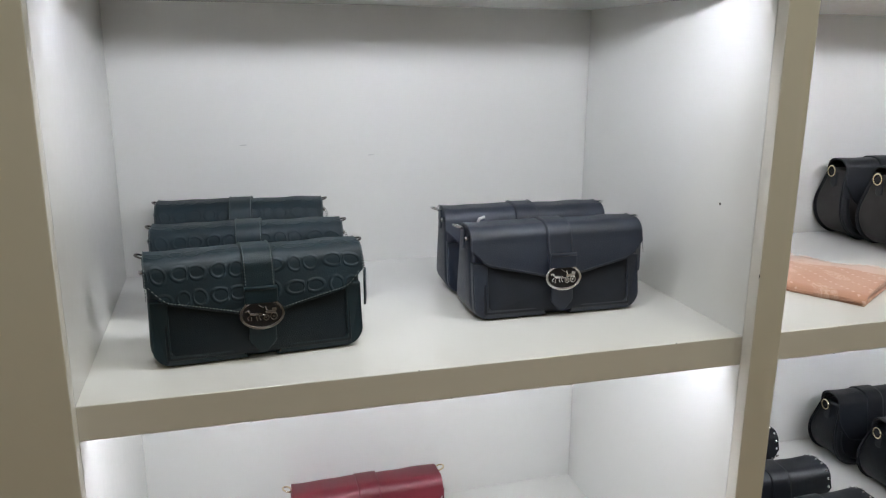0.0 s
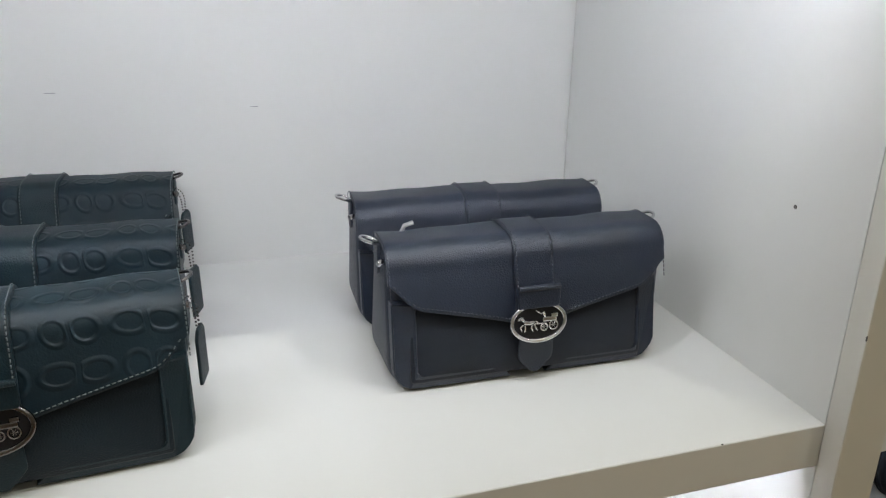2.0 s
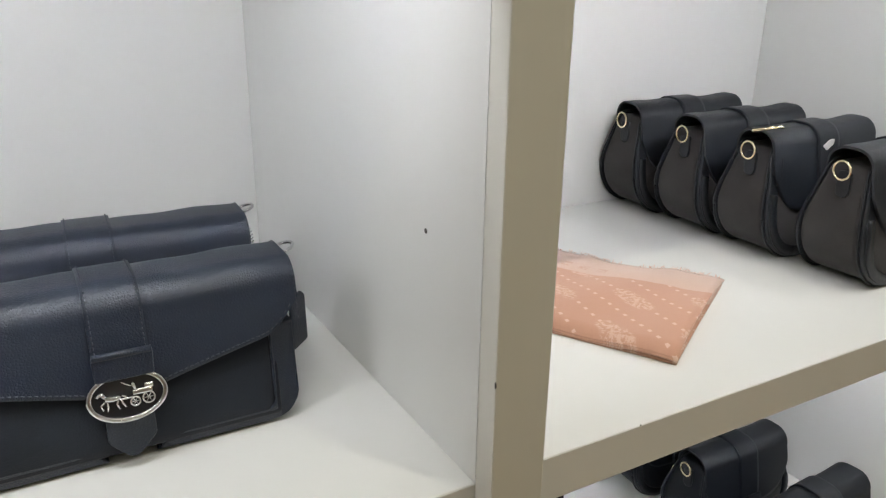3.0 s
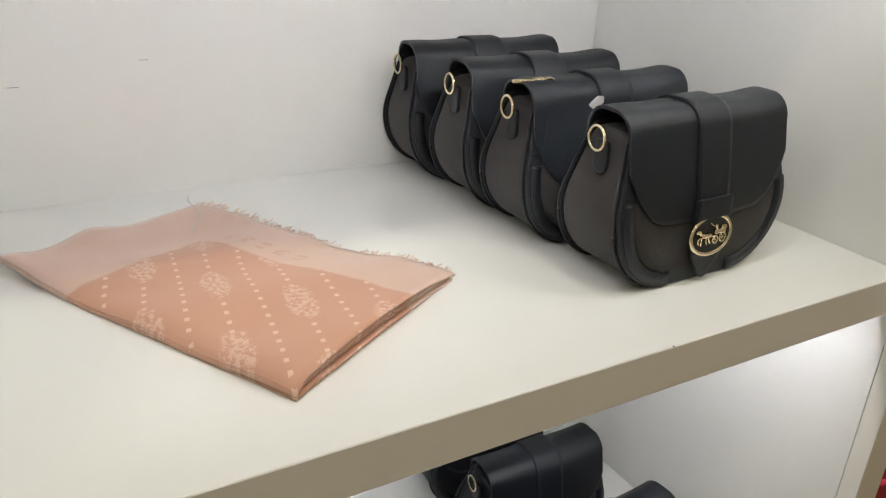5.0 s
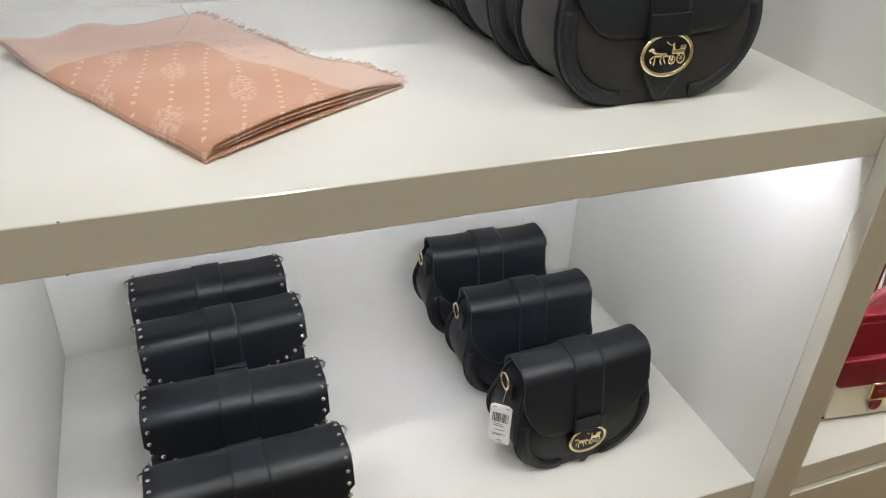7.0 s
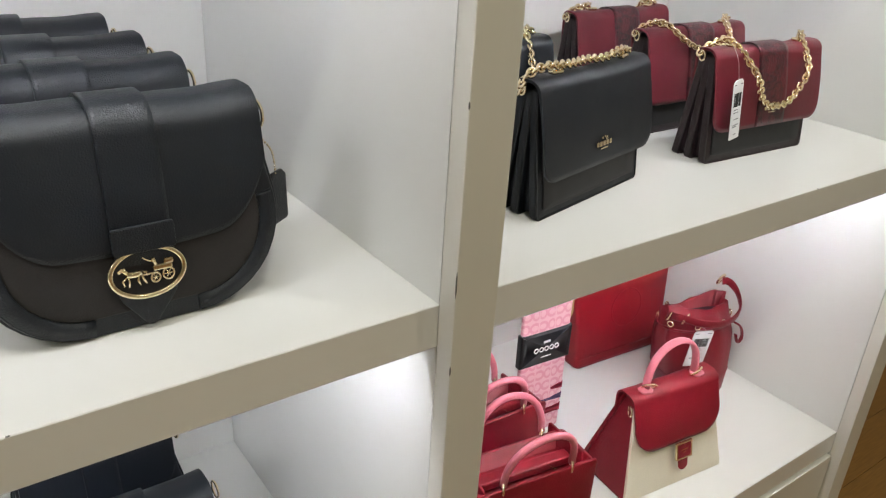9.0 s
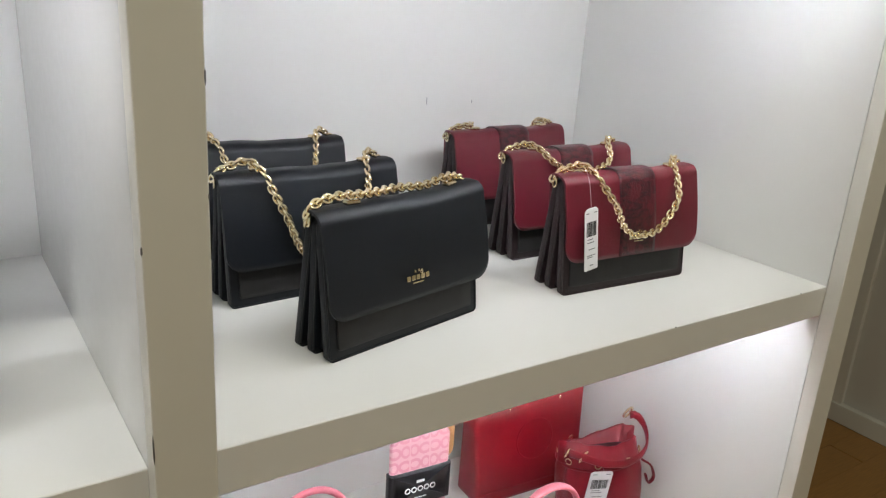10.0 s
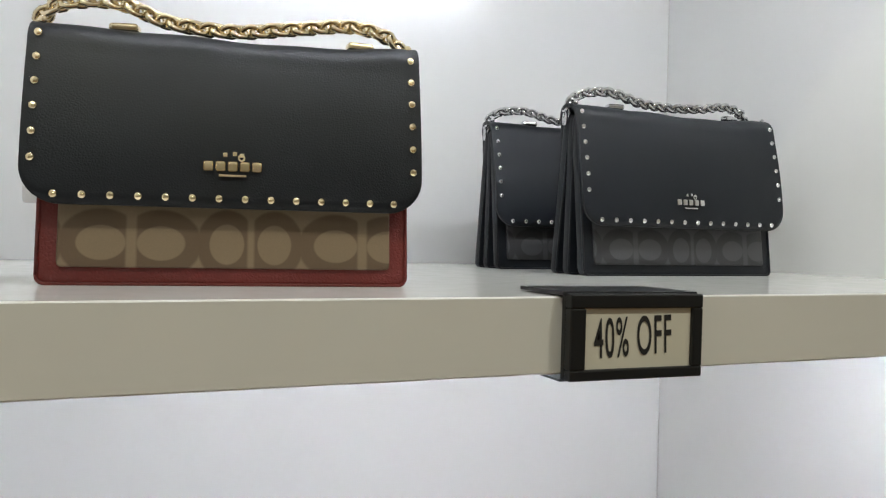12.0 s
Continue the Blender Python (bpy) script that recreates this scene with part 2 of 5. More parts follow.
tagged(part("wall_north", boxed(room["x0"], 2.69, Y_BACK + 0.03, Y_BACK + 0.15, -0.1, CEILING), ROOM_PAINT), "plain cream wall behind the shelving", "wall", kind="structure")
tagged(part("wall_recess", boxed(2.69, room["x1"], room["y1"], room["y1"] + 0.1, -0.1, CEILING), ROOM_PAINT), "plain cream painted shop wall", "wall", kind="structure")

# ---- the shelving ----
unit = thing("shelving_unit", "built-in white lacquered shop shelving with three lit bays and drawers", "shelving", pose(1.2, 1.2, 0), kind="structure")
inv = Matrix.Translation((-1.2, -1.2, 0))


def unit_part(name, bm, mat, parent=None, label=""):
    bm.transform(inv)
    return part(name, bm, mat, parent or unit, label)


UP = ((-0.40, BAY_L[0]), (BAY_R[0], BAY_L[1]), (BAY_R[1], BAY_L[2]), (BAY_R[2], 2.6892))
for a, b in UP:
    u = unit_part("upright", boxed(a, b, Y_SHELF + (0.0016 if a < 0 else 0.0006), Y_BACK - 0.001, 0.0, Z_CROWN), WHITE)
    unit_part("face_frame", boxed(a - 0.0004, b + 0.0004, Y_FRAME, Y_SHELF, 0.0, Z_CROWN, bevel=0.0012), FRAME_PAINT, u, "cream lacquered face frame")
for a, b in zip(BAY_L, BAY_R):
    unit_part("back_panel", boxed(a, b, Y_BACK, Y_BACK + 0.02, 0.0, Z_CROWN), WHITE)
    for z in (Z_LOW, Z_MID, Z_TOP, Z_CROWN):
        t = z - THICK
        led = z > Z_LOW
        e = 0.001
        prof = [(Y_SHELF, z - e), (Y_SHELF, t + e), (Y_SHELF + e, t)]
        if led:
            prof += [(0.924, t), (0.924, t + 0.0101), (0.970, t + 0.0101), (0.970, t)]
        prof += [(Y_BACK, t), (Y_BACK, z), (Y_SHELF + e, z)]
        shelf = unit_part("shelf", prism_x(prof, a + 0.0004, b - 0.0004), SHELF_WHITE)
        if led:
            unit_part("led_strip", prism_x([(0.9255, t + 0.0097), (0.9255, t + 0.0055), (0.9276, t + 0.0097)], a + 0.070, b - 0.070), LED, shelf, "cool white glowing light strip in a corner profile")
    # plinth and drawer under the lowest shelf
    unit_part("plinth", boxed(a, b, 0.93, 0.95, 0.0, 0.09), FRAME_PAINT)
    for z0, z1 in ((0.10, 0.298), (0.305, Z_LOW - THICK - 0.006)):
        d = unit_part("drawer", boxed(a + 0.003, b - 0.003, 0.899, 0.919, z0, z1, bevel=0.0012), FRAME_PAINT)
unit_part("cornice", boxed(-0.4, 2.6892, Y_FRAME, Y_BACK, Z_CROWN, CEILING), FRAME_PAINT)


# ---- shapes for leather goods ----
def sm(a, b, x):
    t = min(1.0, max(0.0, (x - a) / (b - a)))
    return t * t * (3 - 2 * t)


def rounded(corners, seg=7):
    """An outline from corners (x, z, radius), anticlockwise."""
    out = []
    n = len(corners)
    for i, (x, z, r) in enumerate(corners):
        p, a, b = Vector((x, z)), Vector(corners[i - 1][:2]), Vector(corners[(i + 1) % n][:2])
        if r <= 0:
            out.append((x, z))
            continue
        u, v = (a - p).normalized(), (b - p).normalized()
        half = math.acos(max(-1, min(1, u.dot(v)))) / 2
        d = r / math.tan(half)
        c = p + (u + v).normalized() * (r / math.sin(half))
        s, e = p + u * d - c, p + v * d - c
        turn = math.atan2(s.x * e.y - s.y * e.x, s.dot(e))
        for k in range(seg + 1):
            t = turn * k / seg
            out.append((c.x + s.x * math.cos(t) - s.y * math.sin(t), c.y + s.x * math.sin(t) + s.y * math.cos(t)))
    return out


def inset(pts, d):
    out = []
    n = len(pts)
    for i in range(n):
        a, p, b = Vector(pts[i - 1]), Vector(pts[i]), Vector(pts[(i + 1) % n])
        e, f = (p - a), (b - p)
        k = Vector((-e.y, e.x)).normalized() + Vector((-f.y, f.x)).normalized()
        k = k / max(0.6, k.length_squared / 2) if k.length > 1e-6 else k
        out.append((p.x + k.x * d, p.y + k.y * d))
    return out


def band(bm, loops, closed=True, smooth=True):
    """Skins a row of loops with quads; returns their vertices."""
    rows = [[bm.verts.new(p) for p in loop] for loop in loops]
    n = len(rows[0])
    for a, b in zip(rows, rows[1:]):
        for i in range(n if closed else n - 1):
            f = bm.faces.new((a[i], a[(i + 1) % n], b[(i + 1) % n], b[i]))
            f.smooth = smooth
    return rows


def slab(bm, outline, y0, y1, r, bulge=0.0, back=0.0, shape=None, seg=4):
    """A cushioned plate with the outline in x and z, between y0 (front) and y1; shape moves its points."""
    cx, cz = sum(p[0] for p in outline) / len(outline), sum(p[1] for p in outline) / len(outline)
    loops = []
    core = inset(outline, r)

    def shrunk(s):
        return [(cx + (x - cx) * (1 - s), cz + (z - cz) * (1 - s)) for x, z in core]
    for s in (0.9, 0.66, 0.4, 0.18):
        loops.append([(x, y0 - bulge * (1 - (1 - s) ** 2), z) for x, z in shrunk(s)])
    for k in range(seg + 1):
        a = math.pi / 2 * k / seg
        loops.append([(x, y0 + r * (1 - math.cos(a)), z) for x, z in inset(outline, r * (1 - math.sin(a)))])
    for k in range(seg, -1, -1):
        a = math.pi / 2 * k / seg
        loops.append([(x, y1 - r * (1 - math.cos(a)), z) for x, z in inset(outline, r * (1 - math.sin(a)))])
    for s in (0.18, 0.4, 0.66, 0.9):
        loops.append([(x, y1 + back * (1 - (1 - s) ** 2), z) for x, z in shrunk(s)])
    if shape:
        loops = [[shape(*p) for p in loop] for loop in loops]
    rows = band(bm, loops)
    for row, flip in ((rows[0], False), (rows[-1], True)):
        f = bm.faces.new(row[::-1] if flip else row)
        f.smooth = True
    bmesh.ops.recalc_face_normals(bm, faces=bm.faces)
    return bm


def shell(bm, grid, thick, uv=None):
    """A sheet of leather: a grid of points, thickened inwards, with a rim."""
    g = np.array(grid, dtype=float)
    du, dv = np.gradient(g, axis=0), np.gradient(g, axis=1)
    nrm = np.cross(du, dv)
    nrm /= np.maximum(np.linalg.norm(nrm, axis=2, keepdims=True), 1e-12)
    if (nrm[:, -1, 1].mean()) > 0:
        nrm = -nrm
    inner = g - nrm * thick
    layer = bm.loops.layers.uv.verify()
    A = [[bm.verts.new(p) for p in col] for col in g]
    B = [[bm.verts.new(p) for p in col] for col in inner]
    nu, nv = len(A), len(A[0])
    idx = {}
    for i in range(nu):
        for j in range(nv):
            idx[A[i][j]] = idx[B[i][j]] = (i, j)

    def face(vs, smooth=True):
        f = bm.faces.new(vs)
        f.smooth = smooth
        if uv is not None:
            for lp in f.loops:
                lp[layer].uv = uv[idx[lp.vert][0]][idx[lp.vert][1]]
    for i in range(nu - 1):
        for j in range(nv - 1):
            face((A[i][j], A[i + 1][j], A[i + 1][j + 1], A[i][j + 1]))
            face((B[i][j], B[i][j + 1], B[i + 1][j + 1], B[i + 1][j]))
    for i in range(nu - 1):
        face((A[i][0], B[i][0], B[i + 1][0], A[i + 1][0]), False)
        face((A[i][-1], A[i + 1][-1], B[i + 1][-1], B[i][-1]), False)
    for j in range(nv - 1):
        face((A[0][j], A[0][j + 1], B[0][j + 1], B[0][j]), False)
        face((A[-1][j], B[-1][j], B[-1][j + 1], A[-1][j + 1]), False)
    bmesh.ops.recalc_face_normals(bm, faces=bm.faces)
    return bm


class Profile:
    """How a flap runs from the back over the top and down the front: y and z, and how far along."""

    def __init__(self, yb, yt, h, r, foot, zb=None):
        # yb: back plane; yt: front plane at the top; foot: front plane at the ground
        self.h, self.r, self.yt, self.foot = h, r, yt, foot
        pts = [(yb, h - 0.055), (yb, h - 0.04)]
        for k in range(7):
            a = math.pi / 2 * k / 6
            pts.append((yb - r * (1 - math.cos(a)), h - r + r * math.sin(a)))
        for k in range(7):
            a = math.pi / 2 * k / 6
            pts.append((yt + r - r * math.sin(a), h - r + r * math.cos(a)))
        self.top = pts

    def column(self, zb, rows=14, out=0.0, belly=0.003):
        yt, h, r = self.yt, self.h, self.r
        z0 = h - r
        pts = list(self.top)
        for k in range(1, rows + 1):
            t = k / rows
            z = z0 + (zb - z0) * t
            y = yt + (self.foot - yt) * (z0 - z) / z0 - belly * math.sin(math.pi * min(1, (z0 - z) / z0 * 1.4))
            pts.append((y, z))
        if out:
            res = []
            for i, (y, z) in enumerate(pts):
                a, b = pts[max(0, i - 1)], pts[min(len(pts) - 1, i + 1)]
                ty, tz = b[0] - a[0], b[1] - a[1]
                l = math.hypot(ty, tz) or 1
                res.append((y + tz / l * out, z - ty / l * out))
            pts = res
        return pts

    def front(self, z, out=0.0):
        z0 = self.h - self.r
        return self.yt + (self.foot - self.yt) * (z0 - z) / z0 - 0.003 * math.sin(math.pi * max(0, min(1, (z0 - z) / z0 * 1.4))) - out


def flap_sheet(prof, w, edge, thick=0.003, out=0.0015, n=44, rows=14, sag=0.0, top=0.95):
    """A flap of width w whose lower edge lies at edge(x)."""
    grid, uv = [], []
    for i in range(n + 1):
        x = -w / 2 * math.cos(math.pi * i / n)
        col = prof.column(edge(x), rows, out)
        along = [0.0]
        for a, b in zip(col, col[1:]):
            along.append(along[-1] + math.hypot(a[0] - b[0], a[1] - b[1]))
        dip = sag * (1 - (2 * x / w) ** 2)
        wob = 0.0007 * math.sin(x * 41) + 0.0005 * math.sin(x * 97 + 1)
        nt = len(prof.top)
        grid.append([(x * (top + (1 - top) * min(1.0, j / (nt - 6))), y, z - (dip + wob) * sm(prof.h - 0.03, prof.h, z)) for j, (y, z) in enumerate(col)])
        uv.append([(x, s) for s in along])
    return shell(bmesh.new(), grid, thick, uv)


def strip_sheet(prof, x0, w, zb, point=0.0, thick=0.0025, out=0.004, n=10):
    grid, uv = [], []
    for i in range(n + 1):
        k = -1 + 2 * i / n
        x = x0 + w / 2 * k
        col = prof.column(zb + point * (1 - math.sqrt(max(0, 1 - k * k))), 12, out)
        grid.append([(x, y, z) for y, z in col])
        uv.append([(x, j * 0.01) for j in range(len(col))])
    return shell(bmesh.new(), grid, thick, uv)


def ring(bm, R, r, m=None, sx=1.0, sz=1.0, n=20, k=7):
    """A ring in the x-z plane."""
    m = m or Matrix()
    loops = []
    for i in range(n):
        a = 2 * math.pi * i / n
        c = Vector((R * math.cos(a) * sx, 0, R * math.sin(a) * sz))
        e = Vector((math.cos(a), 0, math.sin(a)))
        loops.append([m @ (c + e * (r * math.cos(2 * math.pi * j / k)) + Vector((0, r * math.sin(2 * math.pi * j / k), 0))) for j in range(k)])
    rows = [[bm.verts.new(p) for p in loop] for loop in loops]
    for i in range(n):
        for j in range(k):
            f = bm.faces.new((rows[i][j], rows[(i + 1) % n][j], rows[(i + 1) % n][(j + 1) % k], rows[i][(j + 1) % k]))
            f.smooth = True
    return bm


def tube(bm, pts, r, k=8, flat=1.0, side=(0, 1, 0)):
    """A round or flattened strap along points."""
    side = Vector(side)
    loops = []
    for i, p in enumerate(pts):
        a, b = Vector(pts[max(0, i - 1)]), Vector(pts[min(len(pts) - 1, i + 1)])
        t = (b - a).normalized()
        s = (side - t * side.dot(t)).normalized()
        u = t.cross(s)
        loops.append([Vector(p) + s * (r * math.cos(2 * math.pi * j / k)) + u * (r * flat * math.sin(2 * math.pi * j / k)) for j in range(k)])
    rows = band(bm, loops)
    bm.faces.new(rows[0][::-1])
    bm.faces.new(rows[-1])
    bmesh.ops.recalc_face_normals(bm, faces=bm.faces)
    return bm


def spline(pts, step):
    """Even steps along a smooth line through points."""
    P = [Vector(p) for p in pts]
    P = [P[0] * 2 - P[1]] + P + [P[-1] * 2 - P[-2]]
    fine = []
    for i in range(1, len(P) - 2):
        for k in range(24):
            t = k / 24
            fine.append(0.5 * ((2 * P[i]) + (P[i + 1] - P[i - 1]) * t + (2 * P[i - 1] - 5 * P[i] + 4 * P[i + 1] - P[i + 2]) * t * t + (3 * P[i] - P[i - 1] - 3 * P[i + 1] + P[i + 2]) * t ** 3))
    fine.append(P[-2])
    out, left = [fine[0]], step
    for a, b in zip(fine, fine[1:]):
        d = (b - a).length
        while d >= left and d > 0:
            a = a + (b - a) * (left / d)
            out.append(a.copy())
            d -= left
            left = step
        left -= d
    return out


def chain_mesh(pts, step=0.0066, R=0.0053, r=0.0019):
    """A curb chain: twisted oval links along a line."""
    bm = bmesh.new()
    path = spline(pts, step)
    for i, p in enumerate(path):
        t = (path[min(i + 1, len(path) - 1)] - path[max(i - 1, 0)]).normalized()
        q = t.to_track_quat("X", "Z").to_matrix().to_4x4()
        m = Matrix.Translation(p) @ q @ pose(0, 0, 0, 45 if i % 2 else -30, 0, 16)
        ring(bm, R, r, m, 1.15, 0.8, 10, 6)
    return bm


def bead_chain(pts, step=0.0034, r=0.0011):
    bm = bmesh.new()
    for p in spline(pts, step):
        bmesh.ops.create_icosphere(bm, subdivisions=1, radius=r, matrix=Matrix.Translation(p))
    return bm


def dome(r, h):
    bm = bmesh.new()
    bmesh.ops.create_uvsphere(bm, u_segments=10, v_segments=6, radius=1, matrix=Matrix.Diagonal((r, h, r, 1)))
    for f in bm.faces:
        f.smooth = True
    return bm


def stitches(points, length=0.0028, r=0.00035):
    """A run of short stitches through points."""
    bm = bmesh.new()
    path = [Vector(p) for p in points]
    for a, b in zip(path, path[1:]):
        d = (b - a).normalized()
        tube(bm, [a, a + d * length], r * 1.6, 4)
    return bm


# leathers
NAVY = leather("navy_leather", lin(25, 33, 47), 0.42, depth=0.35)
NAVY_DARK = suede("navy_suede", lin(12, 20, 32))
GREEN = leather("forest_leather", lin(11, 31, 38), 0.46, depth=0.25, shine=0.32)
GREEN_EMB = embossed("forest_embossed_leather", lin(10, 29, 37))
GREEN_DARK = leather("forest_leather_dark", lin(8, 21, 28), 0.5, shine=0.25)
BLACK = leather("black_pebbled_leather", lin(22, 26, 32), 0.42, grain=460, depth=0.32, shine=0.38)
BLACK_SMOOTH = leather("black_smooth_leather", lin(14, 18, 24), 0.45, grain=560, depth=0.16, shine=0.32)
SUEDE = suede("charcoal_suede", lin(46, 43, 43))
SUEDE_DARK = suede("brown_black_suede", lin(36, 32, 32))
CANVAS_DARK = canvas("black_canvas", lin(26, 25, 26), lin(21, 20, 21))
CANVAS_BLACK = canvas("charcoal_canvas", lin(62, 62, 64), lin(33, 33, 35), 1.0, -0.047)
CANVAS_TAN = canvas("tan_canvas", lin(136, 117, 93), lin(92, 72, 52), 1.0, -0.047)
BURGUNDY = leather("burgundy_leather", lin(96, 22, 36), 0.38, grain=600, depth=0.2)
RED = leather("red_leather", lin(120, 14, 30), 0.40, grain=380, depth=0.35, shine=0.4)
RUST = leather("rust_red_leather", lin(100, 31, 27), 0.45)
PINK = leather("pink_leather", lin(204, 114, 128), 0.4)
CHALK = leather("chalk_leather", lin(228, 220, 200), 0.45, worn=0.05)
AUBERGINE = leather("aubergine_leather", lin(32, 18, 22), 0.45)
SNAKE = snake("burgundy_snakeskin")
GOLD = metal("polished_gold", lin(248, 232, 196), 0.14)
PALE_GOLD = metal("pale_gold", lin(244, 228, 192), 0.18)
SILVER = metal("polished_silver", lin(214, 214, 216), 0.14)
GUNMETAL = metal("gunmetal", lin(120, 116, 116), 0.2)
THREAD_GREY = plain("grey_thread", lin(104, 112, 112), 0.8)
THREAD_DARK = plain("dark_thread", lin(70, 72, 80), 0.8)
ENAMEL = plain("black_enamel", lin(20, 20, 24), 0.35)
PAPER = plain("white_card", lin(232, 232, 234), 0.6)
INK = plain("black_ink", lin(36, 36, 38), 0.6)
GREY_INK = plain("grey_ink", lin(128, 128, 132), 0.6)
PLASTIC = plain("clear_tag_thread", lin(190, 190, 190), 0.3)


def emblem(bag, prof, z, mat, a=0.028, b=0.0195, out=0.006):
    """An oval frame with a small plain carriage-like shape of wheels and bars in it."""
    slope = math.degrees(math.atan2(prof.front(z + 0.02) - prof.front(z - 0.02), 0.04))
    m = pose(0, prof.front(z, out), z, -slope)
    badge = part("emblem", ring(bmesh.new(), 1.0, 0.0024, None, a, b, 40, 8), mat, bag, "polished oval metal emblem", m)
    plate = bmesh.new()
    el = [(a * 0.97 * math.cos(2 * math.pi * k / 40), b * 0.97 * math.sin(2 * math.pi * k / 40)) for k in range(40)]
    slab(plate, el, -0.0002, 0.0014, 0.0004)
    part("plate", plate, ENAMEL, badge, "dark enamel plate")
    bm = bmesh.new()
    for x, zz, R in ((0.0150, -0.0038, 0.0044), (0.0050, -0.0048, 0.0035)):
        ring(bm, R, 0.0009, pose(x, -0.0018, zz), n=14, k=6)
        for turn in (0, 60, 120):
            c, q = R * math.cos(math.radians(turn)), R * math.sin(math.radians(turn))
            tube(bm, [(x - c, -0.0018, zz - q), (x + c, -0.0018, zz + q)], 0.0005, 5)
    box(bm, 0.0035, 0.0185, -0.0032, -0.0006, 0.0, 0.0046, 0.0012)
    box(bm, 0.0125, 0.0198, -0.0030, -0.0006, 0.0035, 0.0078, 0.0014)
    for pts, r in (([(-0.0165, 0.0012), (-0.011, 0.0004), (-0.0055, 0.001)], 0.0025),
                   ([(-0.0155, 0.0018), (-0.0178, 0.0045), (-0.0188, 0.0064)], 0.0019),
                   ([(-0.0185, 0.0062), (-0.0222, 0.0038)], 0.0013),
                   ([(-0.0165, -0.0005), (-0.0198, -0.003), (-0.0185, -0.0068)], 0.0009),
                   ([(-0.0150, -0.0008), (-0.0148, -0.0045), (-0.0155, -0.0082)], 0.0009),
                   ([(-0.0068, -0.0002), (-0.0085, -0.0042), (-0.0068, -0.0080)], 0.0010),
                   ([(-0.0055, 0.0), (-0.0042, -0.0042), (-0.0022, -0.0076)], 0.0010),
                   ([(-0.0045, 0.0016), (-0.0018, 0.0006), (-0.0012, -0.002)], 0.0008),
                   ([(-0.013, -0.0006), (0.0, -0.0012), (0.0055, -0.001)], 0.0008),
                   ([(0.0060, 0.0042), (0.0052, 0.0075), (0.0042, 0.0098)], 0.0015),
                   ([(0.0045, 0.0070), (-0.0005, 0.0095), (-0.0035, 0.0118)], 0.0006)):
        tube(bm, [(x, -0.0019, z) for x, z in pts], r, 7)
    bm.transform(Matrix.Diagonal((a / 0.028, 1, 1.08 * b / 0.0195, 1)))
    part("relief", bm, mat, badge)
    return badge


def wordmark(bag, prof, x, z, mat, w=0.024, out=0.003):
    """A metal trade mark as plain bars: a small crest, one broad bar of blocks, a thin line."""
    slope = math.degrees(math.atan2(prof.front(z + 0.02) - prof.front(z - 0.02), 0.04))
    bm = bmesh.new()
    k = w / 0.024
    for i in range(5):
        cx = -0.0096 + i * 0.0048
        box(bm, cx - 0.0019, cx + 0.0019, -0.0006, 0.0005, -0.0020, 0.0020, 0.0007)
    box(bm, -0.0055, 0.0055, -0.0007, 0.0005, -0.0044, -0.0034, 0.0003)
    for cx, cz in ((-0.003, 0.0048), (0.0008, 0.0052), (0.0036, 0.0046)):
        box(bm, cx - 0.0009, cx + 0.0009, -0.0007, 0.0005, cz - 0.0009, cz + 0.0009, 0.0003)
    ring(bm, 0.0012, 0.0005, pose(0.0035, -0.0004, 0.0036), n=10, k=5)
    bm.transform(Matrix.Diagonal((k, 1, k, 1)))
    return part("trade_mark", bm, mat, bag, "small metal trade mark of plain bars", pose(x, prof.front(z, out), z, -slope))


def price_tag(w=0.026, h=0.06, name="price_tag"):
    """A white card with printed bars, hung from a thread: a thing's part."""
    bm = bmesh.new()
    slab(bm, rounded([(-w / 2, -h, 0.002), (w / 2, -h, 0.002), (w / 2, -0.004, 0.003), (w / 2 - 0.005, 0, 0.002), (-w / 2 + 0.005, 0, 0.002), (-w / 2, -0.004, 0.003)], 3), -0.0003, 0.0003, 0.0001, seg=1)
    return bm


def tag_on(bag, m, w=0.026, h=0.06, string=None):
    tag = part("price_tag", price_tag(w, h), PAPER, bag, "white printed price tag", m)
    bm = bmesh.new()
    x = -w * 0.36
    rnd = random.Random(5)
    while x < w * 0.36:
        t = rnd.choice((0.0005, 0.0009, 0.0013))
        box(bm, x, x + t, -0.0006, -0.00035, -h * 0.45, -h * 0.22)
        x += t + rnd.choice((0.0005, 0.0009))
    tagged(part("barcode", bm, INK, tag), kind="stuff")
    bm = bmesh.new()
    for zz, a, b in ((0.08, -0.4, -0.2), (0.08, 0.2, 0.4), (0.5, -0.3, 0.1), (0.55, -0.3, 0.2), (0.66, -0.2, 0.25), (0.76, -0.32, 0.3), (0.79, -0.3, 0.1), (0.92, -0.1, 0.15)):
        box(bm, w * a, w * b, -0.0006, -0.00035, -h * zz - 0.0006, -h * zz + 0.0006)
    tagged(part("print_line", bm, GREY_INK, tag), kind="stuff")
    if string:
        part("tag_thread", tube(bmesh.new(), spline(string, 0.006), 0.00032, 5), PLASTIC, bag)
    return tag


